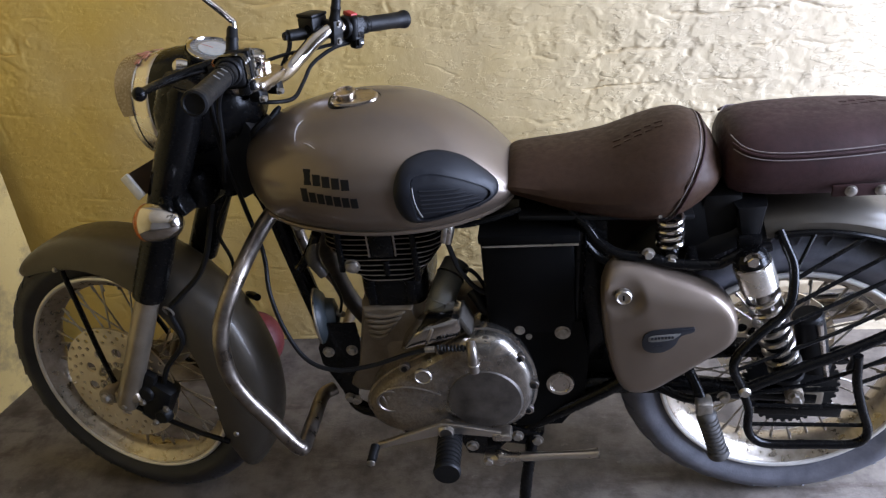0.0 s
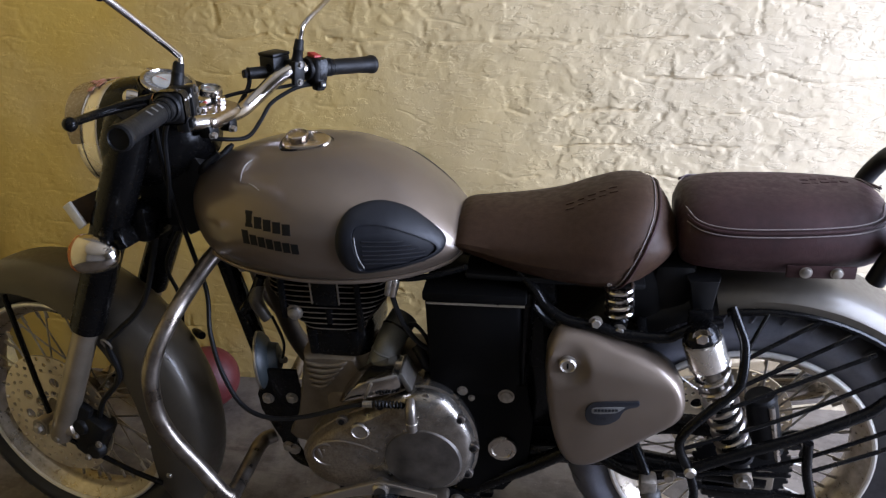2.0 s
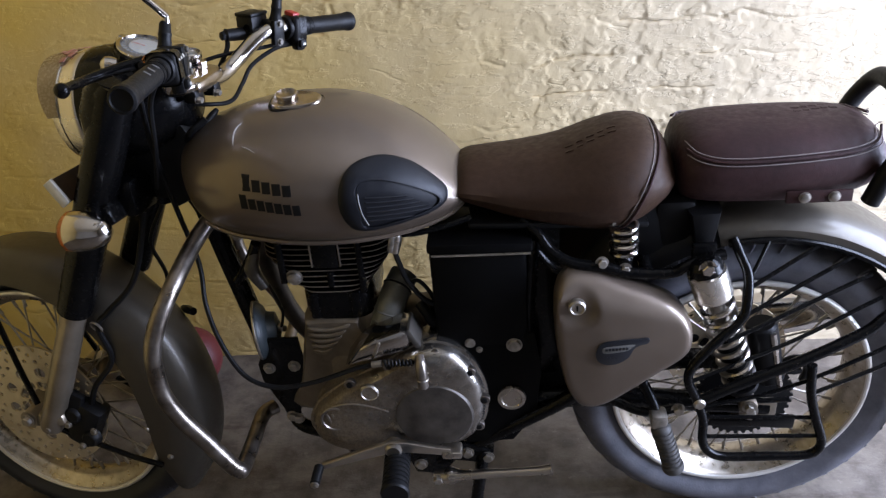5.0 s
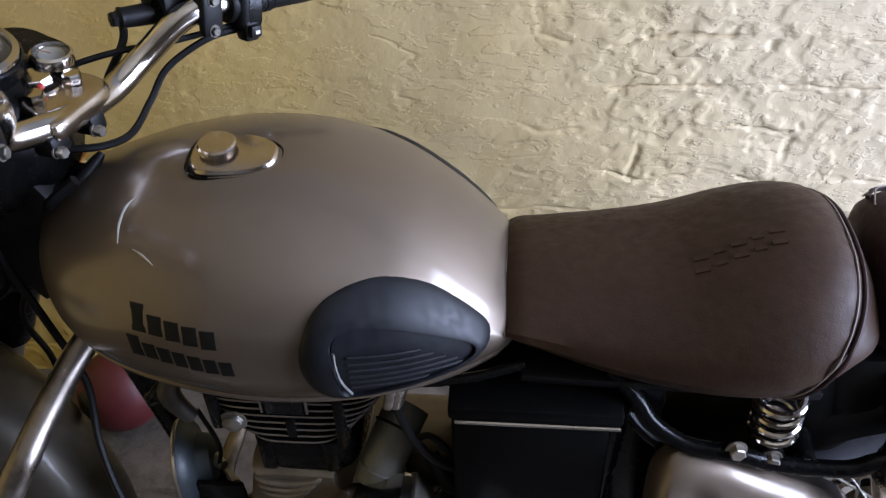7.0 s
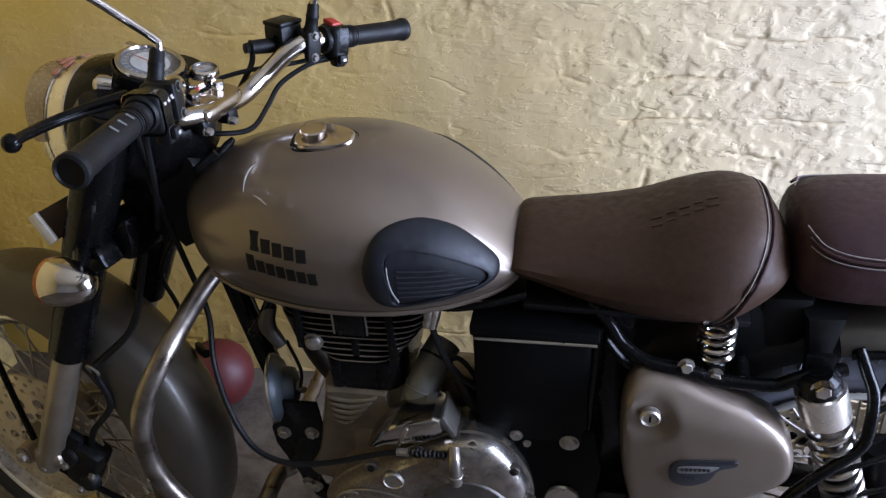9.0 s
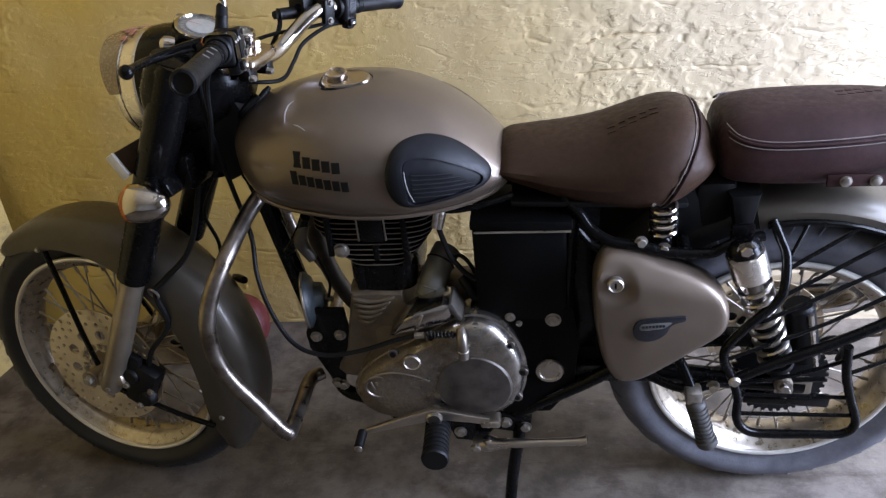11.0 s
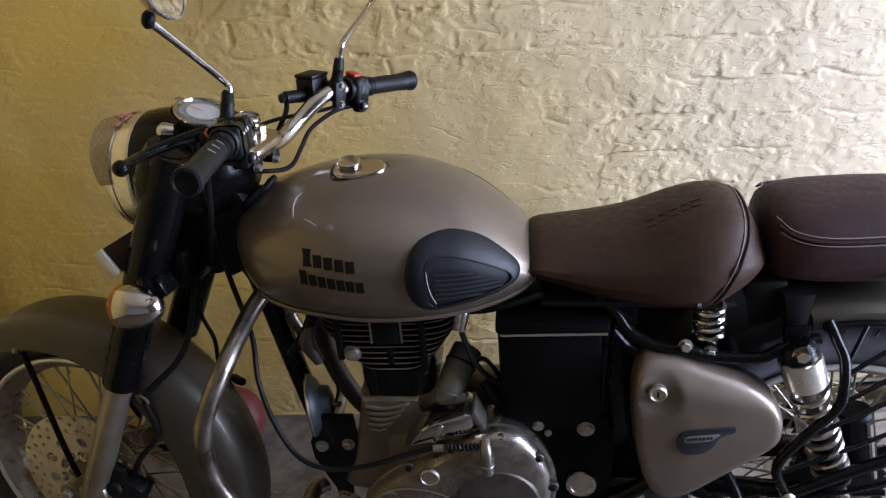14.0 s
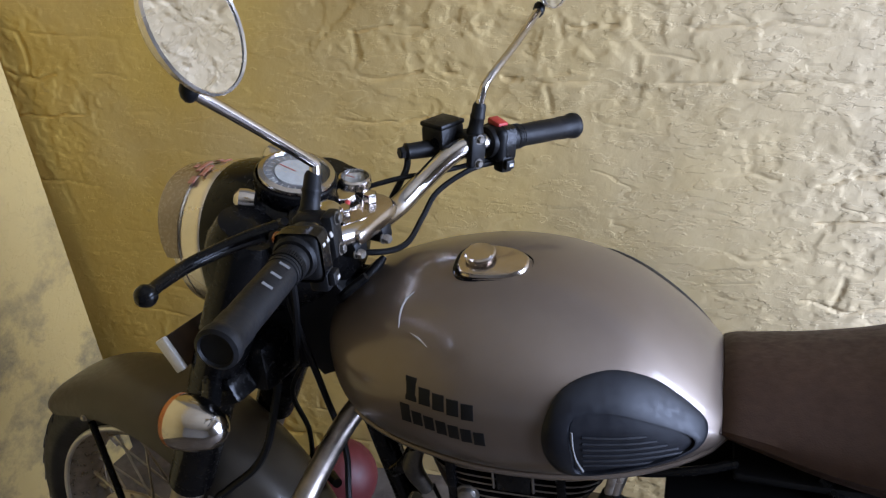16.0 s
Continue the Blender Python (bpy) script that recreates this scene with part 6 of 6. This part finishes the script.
# silencer on the far side
part("silencer", lathe([(0.020, 0), (0.026, 0.05), (0.045, 0.16), (0.047, 0.50), (0.044, 0.60), (0.030, 0.64), (0.022, 0.645)], (0.33, 0.155, 0.285), (0.985, 0.03, 0.12), 32), M_CHROME, bike, "long chrome silencer")

# side rack beside the rear wheel
rack = part("side_rack", tube([(0.638, -0.086, 0.682), (0.650, -0.100, 0.655), (0.660, -0.118, 0.628), (0.659, -0.136, 0.580), (0.648, -0.144, 0.552), (0.600, -0.158, 0.508), (0.570, -0.162, 0.468), (0.567, -0.162, 0.436), (0.585, -0.163, 0.392), (0.597, -0.168, 0.350), (0.598, -0.173, 0.308), (0.613, -0.175, 0.281), (0.645, -0.175, 0.269), (0.728, -0.175, 0.269), (0.790, -0.175, 0.272), (0.808, -0.175, 0.300), (0.792, -0.168, 0.355), (0.779, -0.164, 0.407), (0.774, -0.160, 0.466)], 0.0085, 12, 6), M_BLACK, bike, "black tubular side rack")
part("rack_bar", tube([(0.587, -0.162, 0.392), (0.670, -0.160, 0.434), (0.758, -0.157, 0.474), (0.858, -0.145, 0.522), (0.894, -0.135, 0.548), (0.990, -0.105, 0.595)], 0.0100, 12, 5), M_BLACK, rack)
for pts in ([(0.660, -0.122, 0.610), (0.697, -0.090, 0.678)], [(0.664, -0.125, 0.606), (0.782, -0.090, 0.666)], [(0.660, -0.134, 0.556), (0.841, -0.090, 0.642)], [(0.630, -0.148, 0.512), (0.875, -0.090, 0.603)], [(0.572, -0.160, 0.436), (0.740, -0.130, 0.492), (0.899, -0.092, 0.556)],
            [(0.594, -0.162, 0.380), (0.728, -0.160, 0.412), (0.893, -0.145, 0.485), (0.98, -0.13, 0.53)], [(0.596, -0.167, 0.360), (0.786, -0.166, 0.352)], [(0.600, -0.173, 0.318), (0.800, -0.172, 0.314)], [(0.780, -0.163, 0.404), (0.900, -0.145, 0.449), (0.975, -0.13, 0.480)]):
    part("rack_rod", tube(pts, 0.0038, 8, 4), M_BLACK, rack)
part("rack_joint", lathe([(0.008, 0), (0.011, 0.003), (0.008, 0.008)], (0.587, -0.170, 0.394), (0, -1, 0), 14), M_STEEL, rack)
# rear foot rest
rest = part("rear_footrest_bracket", tube([(0.480, -0.125, 0.440), (0.500, -0.140, 0.400), (0.516, -0.155, 0.362)], 0.010, 12, 5), M_BLACK, bike, "black rear footrest bracket")
part("clevis", block((0.030, 0.034, 0.030), Matrix.Translation((0.518, -0.165, 0.357)), 0.006), M_STEEL, rest)
fd = (Vector((0.548, -0.185, 0.250)) - Vector((0.520, -0.172, 0.345)))
prof = [(0.010, 0.0), (0.016, 0.004)]
for k in range(9):
    prof += [(0.0185, 0.008 + 0.009 * k), (0.0185, 0.012 + 0.009 * k), (0.0160, 0.013 + 0.009 * k), (0.0160, 0.016 + 0.009 * k)]
prof += [(0.020, 0.090), (0.0205, 0.100), (0.018, 0.104), (0.001, 0.104)]
part("peg_rubber", lathe(prof, (0.520, -0.172, 0.348), fd, 24), worn("dusty_rubber", (0.020, 0.018, 0.016), (0.050, 0.046, 0.041), 0.02, 0.6), rest, "ribbed rubber peg, folded down")
part("stay_bolt", hex_bolt((0.555, -0.150, 0.365), (0, -1, 0), 0.009, 0.012), M_STEEL, rest)
part("footrest_rail", tube([(0.400, -0.110, 0.385), (0.450, -0.125, 0.362), (0.500, -0.140, 0.350), (0.555, -0.145, 0.362)], 0.009, 12, 5), M_BLACK, rest)

# grab rail
part("grab_rail", tube([(0.845, -0.095, 0.745), (0.858, -0.100, 0.790), (0.880, -0.100, 0.840), (0.890, -0.092, 0.880), (0.893, -0.060, 0.900), (0.893, 0.0, 0.905), (0.893, 0.060, 0.900), (0.882, 0.092, 0.870), (0.862, 0.100, 0.830), (0.848, 0.098, 0.780)], 0.0155, 16, 8), M_RUBBER, bike, "thick black grab rail behind the seat")
for x in (0.737, 0.783):
    for s in (-1, 1):
        part("seat_bolt", cap_bolt((x, s * 0.107, 0.764), (0, s, 0), 0.0080, 0.006), M_STEEL, pillion)
for s in (-1, 1):
    part("seat_bracket", block((0.105, 0.006, 0.022), Matrix.Translation((0.760, s * 0.104, 0.764)), 0.003), M_SEAT_SIDE, pillion)
part("fender_support", extrude_outline([(0.562, 0.735), (0.615, 0.738), (0.606, 0.672), (0.574, 0.668)], -0.098, 0.098, 0.012), M_SATIN, rear_fender, "dark bracket")
part("inner_fender", block((0.10, 0.15, 0.16), Matrix.Translation((0.50, 0, 0.66)) @ Matrix.Rotation(radians(-18), 4, "Y"), 0.03), M_SATIN, rear_fender)
part("seat_bridge", block((0.075, 0.150, 0.100), Matrix.Translation((0.545, 0, 0.700)), 0.02), M_SATIN, pillion)
part("tail_lamp", lathe([(0.030, 0), (0.040, 0.01), (0.042, 0.05), (0.036, 0.06), (0.001, 0.065)], (1.06, 0, 0.56), (1, 0, 0.1), 28), M_RED, bike, "red tail lamp")

# ---- pedals and stands ----
LEVER = [(-0.106, 0.279, 0.006), (-0.083, 0.287, 0.007), (-0.020, 0.310, 0.011), (0.031, 0.326, 0.014), (0.060, 0.325, 0.012), (0.100, 0.318, 0.009), (0.140, 0.311, 0.008)]
edge = [(x, z + h) for x, z, h in LEVER] + [(x, z - h) for x, z, h in LEVER[::-1]]
shift = part("gear_lever", extrude_outline(edge, -0.198, -0.186, 0.003), M_DULL, bike, "plated heel and toe gear lever")
part("toe_rubber", rod((-0.110, -0.196, 0.284), (-0.113, -0.236, 0.276), 0.0095, None, 14, edge=0.003), M_RUBBER, shift)
part("toe_tip", lathe([(0.008, 0), (0.008, 0.003), (0.004, 0.006)], (-0.113, -0.236, 0.276), (0, -1, -0.2), 14), M_STEEL, shift)
part("lever_boss", lathe([(0.016, 0), (0.016, 0.022), (0.012, 0.025)], (0.035, -0.180, 0.322), (0, -1, 0), 20), M_DULL, shift)
part("heel_pad", block((0.038, 0.034, 0.016), Matrix.Translation((0.142, -0.186, 0.307)), 0.005), M_DULL, shift)
foot = part("front_footrest", rod((0.036, -0.105, 0.296), (0.040, -0.180, 0.294), 0.012, None, 14), M_BLACK, bike, "black front footrest")
prof = [(0.014, 0.0), (0.024, 0.003)]
for k in range(9):
    prof += [(0.0245, 0.008 + 0.0105 * k), (0.0245, 0.013 + 0.0105 * k), (0.0220, 0.0145 + 0.0105 * k), (0.0220, 0.0165 + 0.0105 * k)]
prof += [(0.026, 0.104), (0.0265, 0.112), (0.024, 0.116), (0.001, 0.116)]
part("peg_rubber", lathe(prof, (0.038, -0.165, 0.295), (0.04, -1, -0.02), 26), M_RUBBER, foot, "ribbed black footrest rubber")
foot_plate = part("footrest_plate", extrude_outline([(0.020, 0.300), (0.100, 0.280), (0.150, 0.262), (0.215, 0.235), (0.205, 0.205), (0.140, 0.215), (0.110, 0.180), (0.060, 0.185), (0.040, 0.240)], -0.118, -0.108, 0.002), M_BLACK, bike, "black footrest plate")
for x, z in ((0.070, 0.207), (0.164, 0.235), (0.203, 0.223), (0.05, 0.262)):
    part("plate_bolt", hex_bolt((x, -0.118, z), (0, -1, 0), 0.010, 0.008), M_STEEL, foot_plate)
side_stand = part("side_stand", tube([(0.098, -0.138, 0.196), (0.130, -0.142, 0.199), (0.155, -0.146, 0.203), (0.240, -0.155, 0.217), (0.300, -0.160, 0.226), (0.326, -0.161, 0.230)], [0.013, 0.018, 0.011, 0.0080, 0.0085, 0.011], 14, 6), M_DULL, bike, "plated side stand, folded up")
part("pivot_bolt", hex_bolt((0.105, -0.150, 0.197), (0, -1, 0), 0.009, 0.009), M_STEEL, side_stand)
for s in (-1, 1):
    stand = part("centre_stand_leg", tube([(0.195, s * 0.110, 0.232), (0.188, s * 0.120, 0.190), (0.175, s * 0.130, 0.110), (0.165, s * 0.138, 0.020)], 0.0125, 14, 5), M_BLACK, bike, "black centre stand leg")
    part("stand_foot", block((0.070, 0.032, 0.016), Matrix.Translation((0.170, s * 0.140, 0.008)), 0.006), M_BLACK, stand)
part("stand_cross", rod((0.186, -0.118, 0.180), (0.186, 0.118, 0.180), 0.011, None, 14), M_BLACK, bike)

# ---- seat seams ----
def seat_rim(xs, tops, wids, x, lift, bots, drop, power=3.0, a0=-20, a1=200, slant=0.0):
    pts = []
    for k in range(37):
        a = radians(a0 + (a1 - a0) * k / 36)
        c, s = math.cos(a), math.sin(a)
        zz = math.copysign(abs(s) ** (2 / power), s)
        xx = x + slant * zz
        zt, zb, w = (interp(xx, xs, t) for t in (tops, bots, wids))
        y = w * math.copysign(abs(c) ** (2 / power), c)
        mid, hh = (zt + zb) / 2, (zt - zb) / 2
        pts.append(((xx), y * (1 - 0.10 * max(0, zz) - 0.27 * max(0, 0.25 - zz) ** 1.5) * (1 + lift / 0.1), mid + (hh + lift) * zz - drop * (abs(y) / w) ** 2 * max(0, zz)))
    return pts


SEAT_T, SEAT_B, SEAT_W = RIDER
part("piping", tube(seat_rim(SX, SEAT_T, SEAT_W, 0.478, 0.0015, SEAT_B, 0.018, a0=-62, a1=242, slant=0.036), 0.0024, 8, 2), M_SEAT_SIDE, rider, "raised leather piping")
part("stitching", tube(seat_rim(SX, SEAT_T, SEAT_W, 0.470, 0.0004, SEAT_B, 0.018, a0=-62, a1=242, slant=0.036), 0.0011, 6, 2), M_THREAD, rider)
part("stitching", tube(seat_rim(SX, SEAT_T, SEAT_W, 0.179, 0.0006, SEAT_B, 0.018, a0=-30, a1=210), 0.0012, 6, 2), M_THREAD, rider)


def seat_y(xs, tabs, x, z, power=3.0):
    """Half the width of a seat at a height of its side."""
    zt, zb, w = (interp(x, xs, t) for t in tabs)
    zz = max(-0.99, min(0.99, (z - (zt + zb) / 2) / ((zt - zb) / 2)))
    return w * (1 - abs(zz) ** power) ** (1 / power) * (1 - 0.10 * max(0, zz) - 0.27 * max(0, 0.25 - zz) ** 1.5)


def seam_z(x):
    u = (x - 0.552) / 0.320
    return 0.829 + 0.014 * abs(2 * u - 1) ** 5 + 0.008 * u


for dz, r, m in ((0.0, 0.0024, M_SEAT_SIDE), (-0.0055, 0.0010, M_THREAD), (0.0055, 0.0010, M_THREAD)):
    for s in (-1, 1):
        pts = [(x, s * (seat_y(PX, PILLION, x, seam_z(x) + dz, 3.6) + 0.0006), seam_z(x) + dz) for x in (0.553 + 0.316 * k / 29 for k in range(30))]
        part("seam", tube(pts, r, 6, 2), m, pillion)


def seat_top(xs, tabs, drop, x, y):
    zt, zb, w = (interp(x, xs, t) for t in tabs)
    f = min(0.98, abs(y) / (w * 0.9))
    return (zt + zb) / 2 + (zt - zb) / 2 * (1 - f**3.0) ** (1 / 3.0) - drop * (abs(y) / w) ** 2


# faint pressed marks in the leather, as plain bars
for seat, xs, tabs, drop, x0, y0, step, count in ((rider, SX, RIDER, 0.018, 0.368, -0.030, 0.0175, 5), (pillion, PX, PILLION, 0.012, 0.745, 0.022, 0.0155, 5)):
    for k in range(count):
        for row in (0, 1):
            x, y = x0 + step * k, y0 + 0.004 * k - 0.016 * row
            m = Matrix.Translation((x, y, seat_top(xs, tabs, drop, x, y) - 0.0007)) @ Matrix.Rotation(math.atan2(seat_top(xs, tabs, drop, x - 0.01, y) - seat_top(xs, tabs, drop, x + 0.01, y), 0.02), 4, "Y")
            part("pressed_mark", block((step * (0.62 if k % 2 else 0.78), 0.0055, 0.0022), m), M_SEAT if seat is rider else M_SEAT_SIDE, seat)

# ---- loose things ----
ball = part("ball", lathe([(0.085 * math.sin(math.pi * k / 18), -0.085 * math.cos(math.pi * k / 18)) for k in range(19)], (-0.602, 0.405, 0.085), (0.1, 0.1, 1), 36), worn("faded_red_plastic", (0.075, 0.009, 0.010), (0.110, 0.016, 0.016), 0.05, 0.5, bump=0.0003), None, "", True)
tagged(ball, "dull red plastic ball on the floor by the wall", "ball")

# ---- walls that close the place ----
structure("wall_west", block((0.20, 5.6, CEIL_Z), Matrix.Translation((LEFT_X - 0.115, WALL_Y, 0)) @ Matrix.Rotation(radians(-13), 4, "Z") @ Matrix.Rotation(radians(2.8), 4, "Y") @ Matrix.Translation((0, -2.80, CEIL_Z / 2))), M_WALL_LEFT, "pale yellow plastered side wall with damp stains and painted shade low down", "wall")
structure("wall_south", slab(-3.2, RIGHT_X + 0.2, BACK_Y - 0.2, BACK_Y, 0.0, CEIL_Z), M_PLAIN, "plain painted wall", "wall")
# east wall with the doorway
DY0, DY1, DZ = -0.96, 0.45, 2.05
structure("wall_east", slab(RIGHT_X, RIGHT_X + 0.2, DY1, WALL_Y + 0.06, 0.0, CEIL_Z), M_PLAIN, "plain painted wall beside the doorway", "wall")
structure("wall_east_far", slab(RIGHT_X, RIGHT_X + 0.2, BACK_Y, DY0, 0.0, CEIL_Z), M_PLAIN, "plain painted wall beside the doorway", "wall")
structure("lintel", slab(RIGHT_X, RIGHT_X + 0.2, DY0, DY1, DZ, CEIL_Z), M_PLAIN, "plain wall over the doorway", "wall")
structure("ground", slab(RIGHT_X + 0.2, 40.0, -30, 30, -0.15, -0.02), M_FLOOR, "pale concrete ground outside the doorway", "ground")
